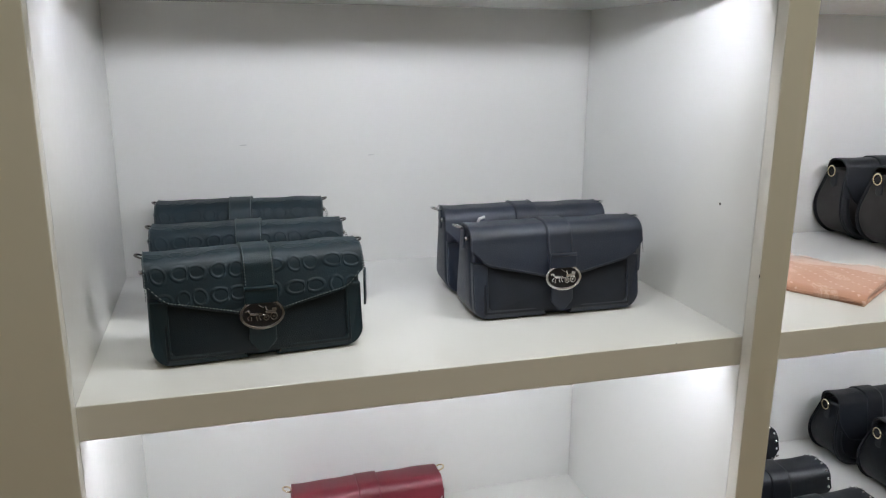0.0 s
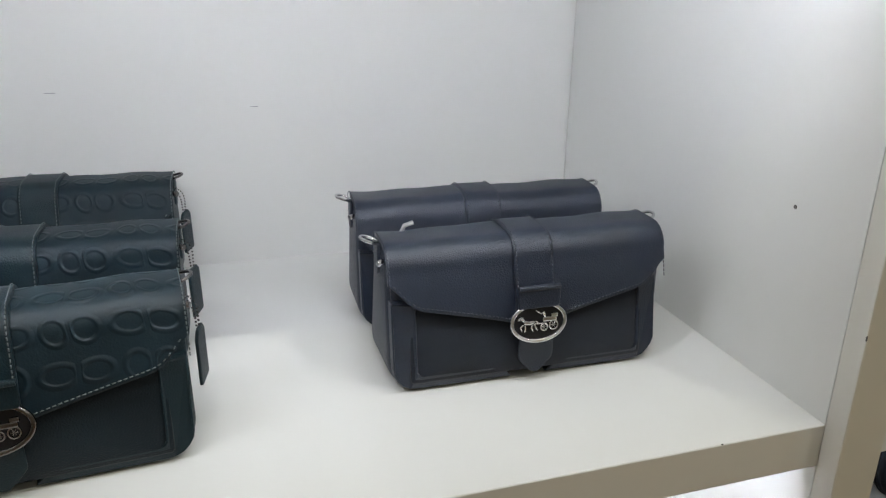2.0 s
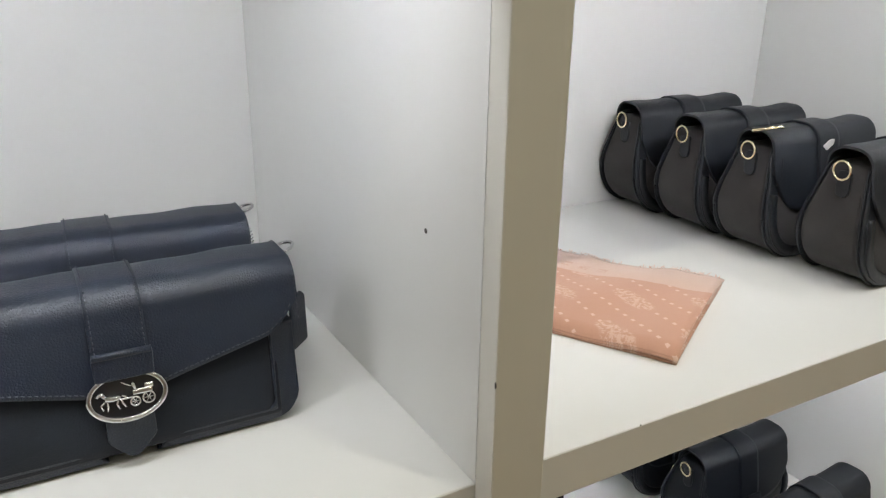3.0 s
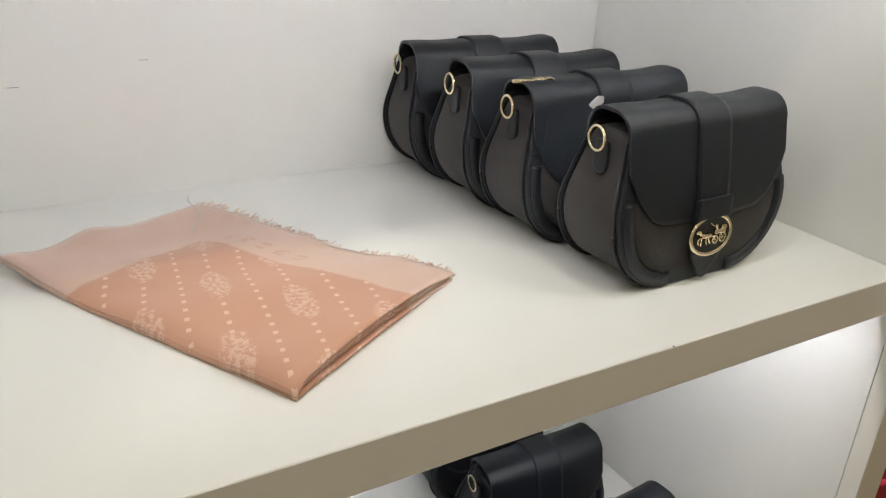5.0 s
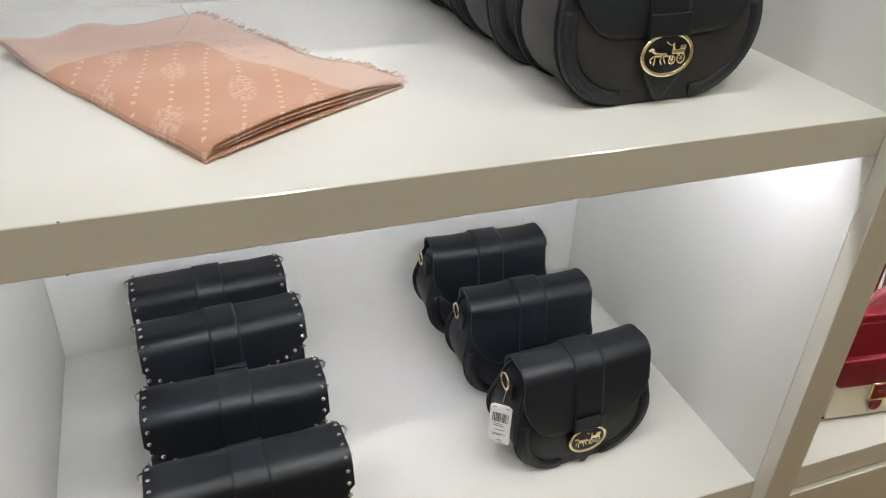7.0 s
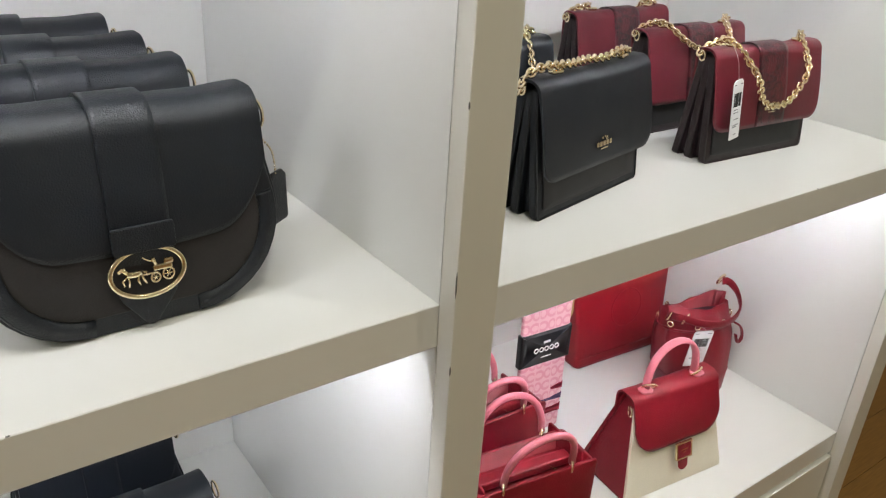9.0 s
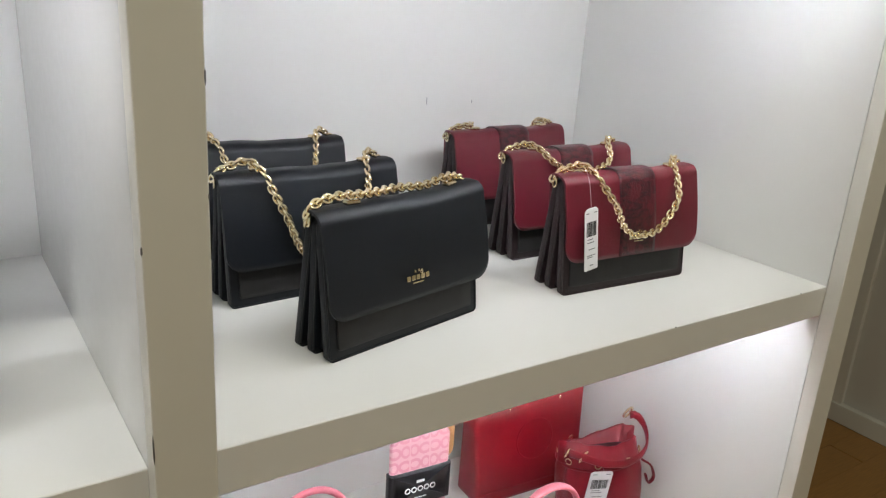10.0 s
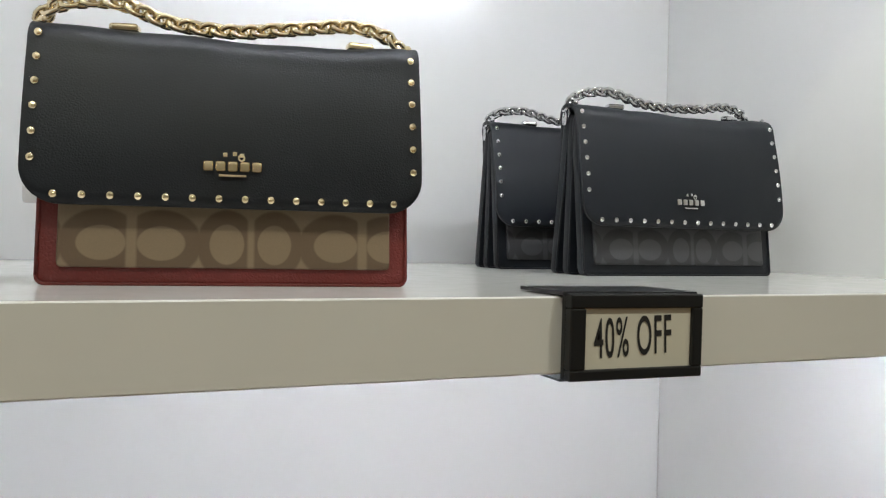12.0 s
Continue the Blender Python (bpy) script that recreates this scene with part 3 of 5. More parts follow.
def leather_tag(bag, mat, chain_mat, x, y, z, length=0.052, lean=6, turn=30):
    """A leather hang tag on a bead chain at the side of a bag."""
    part("bead_chain", bead_chain([(x - 0.004, y, z), (x + 0.003, y - 0.004, z - 0.012), (x + 0.005, y - 0.004, z - 0.034)]), chain_mat, bag, "fine bead chain")
    part("bead_chain", bead_chain([(x - 0.004, y + 0.004, z), (x + 0.006, y + 0.006, z - 0.012), (x + 0.007, y - 0.002, z - 0.034)]), chain_mat, bag, "fine bead chain")
    bm = bmesh.new()
    slab(bm, rounded([(-0.013, -length, 0.003), (0.013, -length, 0.003), (0.013, -0.006, 0.004), (0.007, 0, 0.002), (-0.007, 0, 0.002), (-0.013, -0.006, 0.004)], 4), -0.0014, 0.0014, 0.0008, seg=2)
    part("hang_tag", bm, mat, bag, "leather hang tag", pose(x + 0.0065, y - 0.002, z - 0.03, 0, -lean * 0.5, turn))


def side_ring(bag, mat, leather_mat, x, y, z, R=0.0095, tilt=0, turn=90, flat=0, away=0.006):
    """A metal ring in a leather tab at the top of a gusset."""
    s = 1 if x > 0 else -1
    bm = bmesh.new()
    slab(bm, rounded([(-0.009, -0.03, 0.008), (0.009, -0.03, 0.008), (0.009, 0.004, 0.004), (-0.009, 0.004, 0.004)], 4), -0.002, 0.002, 0.001, seg=2)
    part("tab", bm, leather_mat, bag, "", pose(x + s * 0.001, y, z, 0, 0, 90))
    part("d_ring", ring(bmesh.new(), R, 0.0016, None, n=22, k=7), mat, bag, "polished metal ring", pose(x + s * away, y, z + 0.006, 0, 0, 0) @ pose(0, 0, 0, 0, flat, 0) @ pose(0, 0, 0, 0, tilt, turn))


def baguette(label, main, panel, flap_mat, hard, m, w=0.290, h=0.146, thread=None, studs=False, group="", tags=True, stitched=True, ring_out=0.009, tag_turn=72):
    """A long flap bag with a belt strap, oval emblem and framed front."""
    bag = thing("handbag", label, "handbag", m, group)
    taper = lambda x, y, z: (x, (y + 0.004) * (1 - 0.42 * sm(0.05, h, z)) + 0.006 * sm(0.05, h, z), z)
    out = rounded([(-w / 2, 0, 0.028), (w / 2, 0, 0.028), (w / 2 - 0.002, h - 0.006, 0.014), (-w / 2 + 0.002, h - 0.006, 0.014)], 7)
    bm = slab(bmesh.new(), out, -0.041, 0.052, 0.014, 0.005, 0.004, taper, 5)
    body = part("body", bm, main, bag)
    prof = Profile(0.038, -0.034, h, 0.022, -0.060)
    low = lambda x: 0.066 + 0.028 * max(0.0, (abs(x) - 0.020) / (w / 2 - 0.020)) ** 0.9 + 0.020 * sm(w / 2 - 0.034, w / 2 + 0.004, abs(x)) ** 1.5
    part("flap", flap_sheet(prof, w + 0.002, low, 0.0032, 0.0025), flap_mat, bag)
    # raised frame round the front panel
    for s in (-1, 1):
        pts = [(-w / 2 + 0.003, 0.092, 0), (-w / 2 + 0.003, 0.003, 0.024), (-0.019, 0.003, 0), (-0.026, 0.013, 0.006), (-0.042, 0.0185, 0.006), (-w / 2 + 0.026, 0.0185, 0.008), (-w / 2 + 0.026, 0.092, 0)]
        pl = rounded(pts, 5)
        if s > 0:
            pl = [(-x, z) for x, z in pl][::-1]
        bm = bmesh.new()
        a = [bm.verts.new((x, -0.047, z)) for x, z in pl]
        b = [bm.verts.new((x, -0.036, z)) for x, z in pl]
        c = [bm.verts.new((x, -0.0485, z)) for x, z in inset(pl, 0.0012)]
        for i in range(len(pl)):
            j = (i + 1) % len(pl)
            bm.faces.new((b[i], b[j], a[j], a[i]))
            f = bm.faces.new((a[i], a[j], c[j], c[i]))
            f.smooth = True
        bmesh.ops.triangulate(bm, faces=[bm.faces.new(c)])
        bmesh.ops.recalc_face_normals(bm, faces=bm.faces)
        for v in bm.verts:
            v.co.y += 0.007 * sm(0.028, 0.0, v.co.z) + 0.006 * sm(w / 2 - 0.016, w / 2, abs(v.co.x)) + 0.020 * sm(0.035, h, v.co.z)
        part("front_frame", bm, main, bag)
    # the darker panel inside the frame
    bm = bmesh.new()
    slab(bm, rounded([(-w / 2 + 0.02, 0.01, 0.004), (w / 2 - 0.02, 0.01, 0.004), (w / 2 - 0.02, 0.1, 0.004), (-w / 2 + 0.02, 0.1, 0.004)], 3), -0.0475, -0.03, 0.002, 0.0, 0.0, lambda x, y, z: (x, y + 0.004 * sm(0.03, 0.0, z) + 0.022 * sm(0.035, h, z), z), 2)
    part("front_panel", bm, panel, bag, "dark recessed front panel")
    # belt, loop, tongue and emblem
    part("belt", strip_sheet(prof, 0, 0.042, 0.064, 0, 0.0028, 0.0052), main, bag)
    bm = bmesh.new()
    zz = 0.088
    slab(bm, rounded([(-0.0215, 0, 0.002), (0.0215, 0, 0.002), (0.0225, 0.022, 0.003), (-0.0225, 0.022, 0.003)], 3), -0.0022, 0.0022, 0.0012, seg=3)
    tube(bm, [(-0.0215, -0.001, 0.0205), (0.0215, -0.001, 0.0205)], 0.0030, 8)
    part("belt_loop", bm, main, bag, "", pose(0, prof.front(zz, 0.0125), zz - 0.004, -5))
    bm = bmesh.new()
    tongue = rounded([(-0.018, 0.055, 0), (-0.0185, 0.026, 0.01), (0, 0.006, 0.008), (0.0185, 0.026, 0.01), (0.018, 0.055, 0)], 5)
    slab(bm, tongue, -0.0015, 0.0015, 0.001, seg=2)
    part("belt_tongue", bm, main, bag, "", pose(0, -0.0545, 0.003, 1))
    emblem(bag, prof, 0.069, hard, 0.028, 0.019, 0.0095)
    # hardware at both ends
    for s in (-1, 1):
        side_ring(bag, hard, main, s * (w / 2 - 0.002), 0.014, h - 0.009, 0.0092, 0, 90, 72 * s, ring_out)
        part("rivet_bar", tube(bmesh.new(), [(s * (w / 2 - 0.004), -0.010, h - 0.017), (s * (w / 2 + 0.005), -0.014, h - 0.018)], 0.0030, 9), hard, bag)
    if tags:
        leather_tag(bag, main, SILVER if hard is not GUNMETAL else GUNMETAL, w / 2 + 0.004, -0.004, h - 0.012, turn=tag_turn)
    if thread and stitched:
        run = []
        for i in range(66):
            x = -w / 2 + 0.004 + (w - 0.008) * i / 65
            z = low(x) + 0.004
            run.append((x, prof.front(z, 0.0028), z))
        part("flap_stitching", stitches(run), thread, bag)
        for s in (-1, 1):
            col = prof.column(0.075, 14, 0.0062)[4:]
            dense = spline([(s * 0.0185, y, z) for y, z in col], 0.0042)
            part("belt_stitching", stitches(dense), thread, bag)
            dense = spline([(s * (w / 2 - 0.0005), y, z) for y, z in prof.column(0.092, 14, 0.0028)[4:]], 0.0042)
            part("edge_stitching", stitches(dense), thread, bag)
    if studs:
        d = dome(0.0032, 0.0022)
        col = prof.column(0.09, 14, 0.0032)
        first = None
        spots = [(s * (w / 2 - 0.006), *p) for s in (-1, 1) for p in spline([(0, y, z) for y, z in col[5:]], 0.0165) for p in [(p[1], p[2])]]
        for i in range(1, 16):
            x = -w / 2 + 0.006 + (w - 0.012) * i / 16
            if abs(x) < 0.026:
                continue
            z = low(x) + 0.007
            spots.append((x, prof.front(z, 0.003), z))
        for x, y, z in spots:
            if first is None:
                first = part("stud", d, SILVER, bag, "small silver stud", pose(x, y, z))
            else:
                again(first, pose(x, y, z), bag)
    return bag


def saddle(label, main, side, panel, hard, m, k=1.0, group="", tag=False, wide=0.239):
    """A rounded saddle bag with a large flap, belt and oval emblem."""
    bag = thing("handbag", label, "handbag", m, group)
    w, h = wide * k, 0.181 * k
    out = rounded([(-w / 2 + 0.012, 0, 0.075 * k), (w / 2 - 0.012, 0, 0.075 * k), (w / 2, 0.085 * k, 0.09 * k), (w / 2 - 0.016, h - 0.020, 0.016), (-w / 2 + 0.016, h - 0.020, 0.016), (-w / 2, 0.085 * k, 0.09 * k)], 8)
    taper = lambda x, y, z: (x, y * (1 - 0.42 * sm(0.06, h, z)), z)
    body = part("gusset", slab(bmesh.new(), inset(out, 0.002), -0.030, 0.056, 0.010, 0.0, 0.002, taper, 4), side, bag, "soft suede gusset")
    part("back_panel", slab(bmesh.new(), out, 0.053, 0.059, 0.0025, 0, 0.001, taper, 3), main, bag)
    fr = part("front_rim", slab(bmesh.new(), out, -0.0385, -0.030, 0.004, 0.001, 0.0, taper, 4), main, bag)
    inner = inset(out, 0.017)
    part("front_panel", slab(bmesh.new(), inner, -0.0395, -0.035, 0.002, 0.001, 0.0, taper, 2), panel, bag, "dark inset front panel")
    # piping along the seams
    for y in (-0.031, 0.054):
        pts = [Vector(taper(x, y, z)) for x, z in inset(out, -0.0012)]
        part("piping", tube(bmesh.new(), pts + pts[:1], 0.0017, 6), main, bag)
    for s in (-1, 1):
        # a broad leather border that ends in steps beside the belt
        rim = [(Vector(taper(x, -0.0412, z)), Vector(taper(xi, -0.0412, zi)), Vector(taper(xi, -0.037, zi)), Vector(taper(x, -0.034, z)))
               for (x, z), (xi, zi) in zip(inset(out, 0.0025), inner) if x * s > 0.022 * k and z < 0.135 * k]
        rim.sort(key=lambda q: q[0].z + 0.2 * abs(q[0].x))
        bm = bmesh.new()
        rows = [[bm.verts.new(p) for p in q] for q in rim]
        for p, q in zip(rows, rows[1:]):
            for i in range(3):
                bm.faces.new((p[i], p[i + 1], q[i + 1], q[i])).smooth = True
            bm.faces.new((p[3], p[0], q[0], q[3]))
        bm.faces.new(rows[0])
        bm.faces.new(rows[-1][::-1])
        bmesh.ops.recalc_face_normals(bm, faces=bm.faces)
        bmesh.ops.bevel(bm, geom=[e for e in bm.edges if e.calc_face_angle(0) > 0.9], offset=0.0008, segments=2, affect="EDGES")
        part("front_trim", bm, main, bag)
    prof = Profile(0.037, -0.026, h, 0.024, -0.048)
    fw = w - 0.019
    low = lambda x: 0.070 * k + 0.06 * max(0, abs(x) - 0.026) + 0.052 * k * (max(0.0, abs(x) - (fw / 2 - 0.055 * k)) / (0.055 * k)) ** 2.6
    part("flap", flap_sheet(prof, fw, low, 0.0032, 0.002, sag=0.002), main, bag)
    part("belt", strip_sheet(prof, 0, 0.046 * k, 0.07 * k, 0, 0.0028, 0.0045), main, bag)
    bm = bmesh.new()
    slab(bm, rounded([(-0.0245 * k, 0, 0.002), (0.0245 * k, 0, 0.002), (0.0245 * k, 0.022, 0.002), (-0.0245 * k, 0.022, 0.002)], 3), -0.0016, 0.0016, 0.0008, seg=2)
    part("belt_loop", bm, main, bag, "", pose(0, prof.front(0.09 * k, 0.0092), 0.072 * k, -5))
    bm = bmesh.new()
    slab(bm, rounded([(-0.023 * k, 0.075 * k, 0), (-0.023 * k, 0.03 * k, 0.014), (0, -0.002, 0.006), (0.023 * k, 0.03 * k, 0.014), (0.023 * k, 0.075 * k, 0)], 5), -0.0018, 0.0018, 0.001, seg=2)
    part("belt_tongue", bm, main, bag, "", pose(0, -0.0455, 0.003, 0))
    emblem(bag, prof, 0.054 * k, hard, 0.029 * k, 0.0205 * k, 0.0065)
    for s in (-1, 1):
        side_ring(bag, hard, main, s * (w / 2 - 0.008), 0.006, h - 0.033, 0.0118 * k, 0, 93 * s, 0, 0.010)
    if tag:
        leather_tag(bag, main, PALE_GOLD, w / 2 + 0.003, -0.012, h - 0.045, 0.05)
    return bag


def klare(label, main, gusset, lower, hard, m, chain, group="", studs=None, centre=None, h=0.158, w=0.229, body_mat=None, mark=None, slides=((-0.068, 0.0), (0.082, 0.0))):
    """A flap bag of three leaves that fan out at the base, with a curb chain."""
    bag = thing("handbag", label, "handbag", m, group)
    body_mat = body_mat or gusset
    leaf = rounded([(-w / 2, 0, 0.006), (w / 2, 0, 0.006), (w / 2, h - 0.006, 0.01), (-w / 2, h - 0.006, 0.01)], 5)
    for name, y, lean in (("back_leaf", 0.029, 7.5), ("middle_leaf", 0.006, 2.0), ("front_leaf", -0.022, -6.5)):
        sh = lambda x, yy, z, y=y, lean=lean: (x, yy + y - math.tan(math.radians(lean)) * z, z)
        part(name, slab(bmesh.new(), leaf, -0.0055, 0.0055, 0.0028, 0.0008, 0.0008, sh, 3), body_mat if name == "front_leaf" else gusset, bag)
        rim = [Vector(sh(x, -0.0055, z)) for x, z in inset(leaf, 0.0008)]
        part("edge_piping", tube(bmesh.new(), rim + rim[:1], 0.0012, 5), gusset, bag)
    for y, l0, l1 in ((0.0175, 7.5, 2.0), (-0.008, 2.0, -6.5)):
        bm = bmesh.new()
        slab(bm, rounded([(-w / 2 + 0.009, 0.004, 0.004), (w / 2 - 0.009, 0.004, 0.004), (w / 2 - 0.009, h - 0.012, 0.004), (-w / 2 + 0.009, h - 0.012, 0.004)], 3), -0.008, 0.008, 0.003, 0, 0, lambda x, yy, z, y=y, l0=l0, l1=l1: (x, yy * (1 - 0.6 * z / h) + y - math.tan(math.radians((l0 + l1) / 2)) * z, z), 2)
        part("bellows", bm, gusset, bag)
    prof = Profile(0.019, -0.017, h, 0.013, -0.042)
    # lower front panel
    bm = bmesh.new()
    layer = bm.loops.layers.uv.verify()
    slab(bm, rounded([(-w / 2 + 0.012, 0.011, 0.003), (w / 2 - 0.012, 0.011, 0.003), (w / 2 - 0.012, 0.075, 0.003), (-w / 2 + 0.012, 0.075, 0.003)], 3), -0.0305, -0.026, 0.0012, 0.0006, 0, lambda x, y, z: (x, y + math.tan(math.radians(6.5)) * z, z), 2)
    for f in bm.faces:
        for lp in f.loops:
            lp[layer].uv = (lp.vert.co.x, lp.vert.co.z - 0.026)
    part("front_panel", bm, lower, bag, "patterned coated canvas panel")
    fw = w + 0.014
    zf = 0.048
    rc = 0.022
    low = lambda x: zf + (rc - math.sqrt(max(0.0, rc * rc - max(0.0, abs(x) - (fw / 2 - rc)) ** 2)))
    part("flap", flap_sheet(prof, fw, low, 0.003, 0.0035, sag=0.0035, top=0.91), main, bag)
    if centre:
        part("centre_panel", strip_sheet(prof, 0.004, 0.066, zf + 0.0008, 0, 0.0012, 0.0045, 12), centre, bag, "burgundy snake-embossed centre panel")
    wordmark(bag, prof, 0.004 if centre else 0.0, 0.074, hard, 0.036, 0.0052)
    if studs:
        spots = []
        col = prof.column(zf + 0.02, 14, 0.004)[8:]
        for s in (-1, 1):
            for p in spline([(0, y, z) for y, z in col], 0.0155):
                spots.append((s * (fw / 2 - 0.006), p[1], p[2]))
        for i in range(14):
            x = -fw / 2 + 0.019 + (fw - 0.038) * i / 13
            spots.append((x, prof.front(zf + 0.006, 0.0045), zf + 0.006))
        first = None
        for x, y, z in spots:
            if first is None:
                first = part("stud", dome(0.0026, 0.0019), studs, bag, "small round metal stud", pose(x, y, z))
            else:
                again(first, pose(x, y, z), bag)
    part("chain", chain_mesh(chain), hard, bag, "heavy curb chain strap")
    for s, (sx, sy) in zip((-1, 1), slides):
        bm = bmesh.new()
        box(bm, -0.009, 0.009, -0.005, 0.005, 0, 0.0055, 0.0022, 3)
        part("chain_slide", bm, hard, bag, "metal chain keeper", pose(sx, sy, h + 0.001, 0, 0, 8 * s))
        part("d_ring", ring(bmesh.new(), 0.007, 0.0016, None, n=16, k=6), hard, bag, "", pose(s * (w / 2 + 0.001), 0.010, h - 0.010, 0, 0, 70))
    return bag


# ---- middle shelf, first bay: long flap bags ----
G = "long flap bags on the first middle shelf"
g = baguette("dark forest green flap bag with embossed oval pattern and gunmetal emblem", GREEN, GREEN_DARK, GREEN_EMB, GUNMETAL, pose(0.016, 1.047, Z_MID, 0, 0, 4.5), thread=THREAD_GREY, group=G, ring_out=0.003)
copy_thing(g, pose(0.014, 1.208, Z_MID, 0, 0, -2.5))
copy_thing(g, pose(0.008, 1.408, Z_MID, 0, 0, -4.5))
b = baguette("navy blue leather flap bag with a polished silver oval emblem", NAVY, NAVY_DARK, NAVY, SILVER, pose(0.487, 1.107, Z_MID, 0, 0, -0.5), thread=THREAD_DARK, group=G, tag_turn=42)
copy_thing(b, pose(0.489, 1.246, Z_MID, 0, 0, -3.0))
tip = bmesh.new()
tube(tip, [(0, 0, 0), (0.003, 0.001, 0.006), (0.012, 0.0, 0.009)], 0.0022, 6)
part("tag_clip", tip, PLASTIC, b, "clear plastic tag clip", pose(-0.118, 0.020, 0.146))
# lower shelf of the first bay
baguette("burgundy leather flap bag with gold hardware on the low shelf", BURGUNDY, AUBERGINE, BURGUNDY, PALE_GOLD, pose(0.214, 1.325, Z_LOW, 0, 0, 0.5), group="bags on the low shelves")

# ---- middle shelf, second bay: saddle bags ----
G = "saddle bags on the middle shelf"
s = saddle("black pebbled leather saddle bag with charcoal suede sides and gold emblem", BLACK, SUEDE, SUEDE_DARK, GOLD, pose(1.450, 1.037, Z_MID, 0, 0, 1.0), group=G, tag=True)
s2 = copy_thing(s, pose(1.436, 1.166, Z_MID, 0, 0, 0.0))
hook = bmesh.new()
ring(hook, 0.0085, 0.0022, pose(0, 0, 0.004, 70, 0, 0), 1.3, 0.8, 18, 7)
tube(hook, [(0.010, 0, 0.004), (0.018, 0.001, 0.006), (0.024, 0.002, 0.004)], 0.0036, 9)
ring(hook, 0.0065, 0.0018, pose(0.028, 0.002, 0.002, 20, 0, 0), n=16, k=6)
part("snap_hook", hook, GOLD, s2, "gold swivel snap hook on the top", pose(-0.104, 0.004, 0.176, 0, 0, -20))
part("tag_thread", tube(bmesh.new(), spline([(-0.100, -0.018, 0.160), (-0.116, -0.028, 0.140), (-0.112, -0.034, 0.112), (-0.100, -0.036, 0.118), (-0.094, -0.030, 0.150)], 0.005), 0.0007, 5), ENAMEL, s2, "thin black tag thread")
copy_thing(s, pose(1.433, 1.282, Z_MID, 0, 0, -1.0))
copy_thing(s, pose(1.427, 1.404, Z_MID, 0, 0, -2.5))
part("tag_clip", price_tag(0.012, 0.016), PAPER, s, "corner of a white price tag", pose(-0.078, 0.051, 0.180, 20, 35, 0))
# lower shelf of the second bay
G = "bags on the low shelves"
s = saddle("small black smooth leather saddle bag with a gold oval emblem", BLACK_SMOOTH, BLACK_SMOOTH, BLACK_SMOOTH, GOLD, pose(1.457, 1.055, Z_LOW, 0, 0, 3.0), k=0.965, group=G, wide=0.224)
copy_thing(s, pose(1.450, 1.212, Z_LOW, 0, 0, -1.0))
copy_thing(s, pose(1.445, 1.362, Z_LOW, 0, 0, -2.0))
tag_on(s, pose(-0.122, -0.012, 0.125, 0, 0, -42), 0.03, 0.07, string=[(-0.108, 0.0, 0.15), (-0.116, -0.008, 0.138), (-0.122, -0.012, 0.121)])
d = baguette("black leather flap bag edged with small silver studs", BLACK_SMOOTH, BLACK_SMOOTH, BLACK_SMOOTH, SILVER, pose(1.005, 1.015, Z_LOW, 0, 0, 1.0), w=0.228, h=0.152, studs=True, group=G, tags=False, ring_out=-0.001)
copy_thing(d, pose(1.006, 1.147, Z_LOW, 0, 0, -1.5))
copy_thing(d, pose(1.006, 1.298, Z_LOW, 0, 0, 3.0))
copy_thing(d, pose(0.999, 1.412, Z_LOW, 0, 0, 1.0))


# ---- middle shelf, third bay: chain bags ----
def drape(x0, x1, sag, y=-0.036, h=0.158, side=0.115):
    """A chain that hangs in a bow down the front between two keepers."""
    pts = [(-side, 0.014, h - 0.006), (-side + 0.012, 0.006, h + 0.006), (x0, 0.0, h + 0.009)]
    n = 7
    for i in range(n):
        t = (i + 0.5) / n
        x = x0 + (x1 - x0) * (0.06 + 0.88 * t)
        z = h - 0.004 - sag * (1 - abs(2 * t - 1) ** 2.8)
        pts.append((x, y + 0.012 * sm(h - 0.03, h, z) - 0.012 * (h - z) / h, z))
    return pts + [(x1, 0.0, h + 0.010), (side - 0.012, 0.006, h + 0.006), (side, 0.014, h - 0.006)]


def laid(h=0.158, side=0.115, bow=0.004):
    """A chain that lies along the top."""
    return [(-side, 0.012, h - 0.014), (-side - 0.004, 0.008, h - 0.002), (-side + 0.006, 0.002, h + 0.009), (-0.088, -0.003, h + 0.013), (-0.068, -0.004, h + 0.012), (-0.040, -0.003, h + 0.007 - bow), (0.0, 0.002, h + 0.006 - bow), (0.04, 0.0, h + 0.007), (0.078, 0.002, h + 0.012), (side - 0.010, 0.006, h + 0.006), (side, 0.012, h - 0.008)]


G = "chain bags on the middle shelf"
klare("black leather flap bag with gold curb chain along its top", BLACK_SMOOTH, BLACK_SMOOTH, CANVAS_DARK, GOLD, pose(1.993, 1.057, Z_MID, 0, 0, 13.0), laid(bow=-0.003), G, w=0.232)
k2 = klare("black leather flap bag with a gold curb chain hanging in front", BLACK_SMOOTH, BLACK_SMOOTH, CANVAS_DARK, GOLD, pose(1.956, 1.218, Z_MID, 0, 0, 4.0), drape(-0.07, 0.085, 0.105), G)
copy_thing(k2, pose(1.960, 1.386, Z_MID, 0, 0, -2.0))
bm = bmesh.new()
slab(bm, rounded([(-0.011, -0.034, 0.002), (0.011, -0.034, 0.002), (0.011, -0.006, 0.003), (0.006, 0, 0.002), (-0.006, 0, 0.002), (-0.011, -0.006, 0.003)], 3), -0.001, 0.001, 0.0005, seg=2)
part("metal_tag", bm, GOLD, k2, "small gold metal hang tag", pose(0.122, 0.0, 0.148, 0, 12, 25))
RED_LABEL = "burgundy leather flap bag, snakeskin stripe, gold chain"
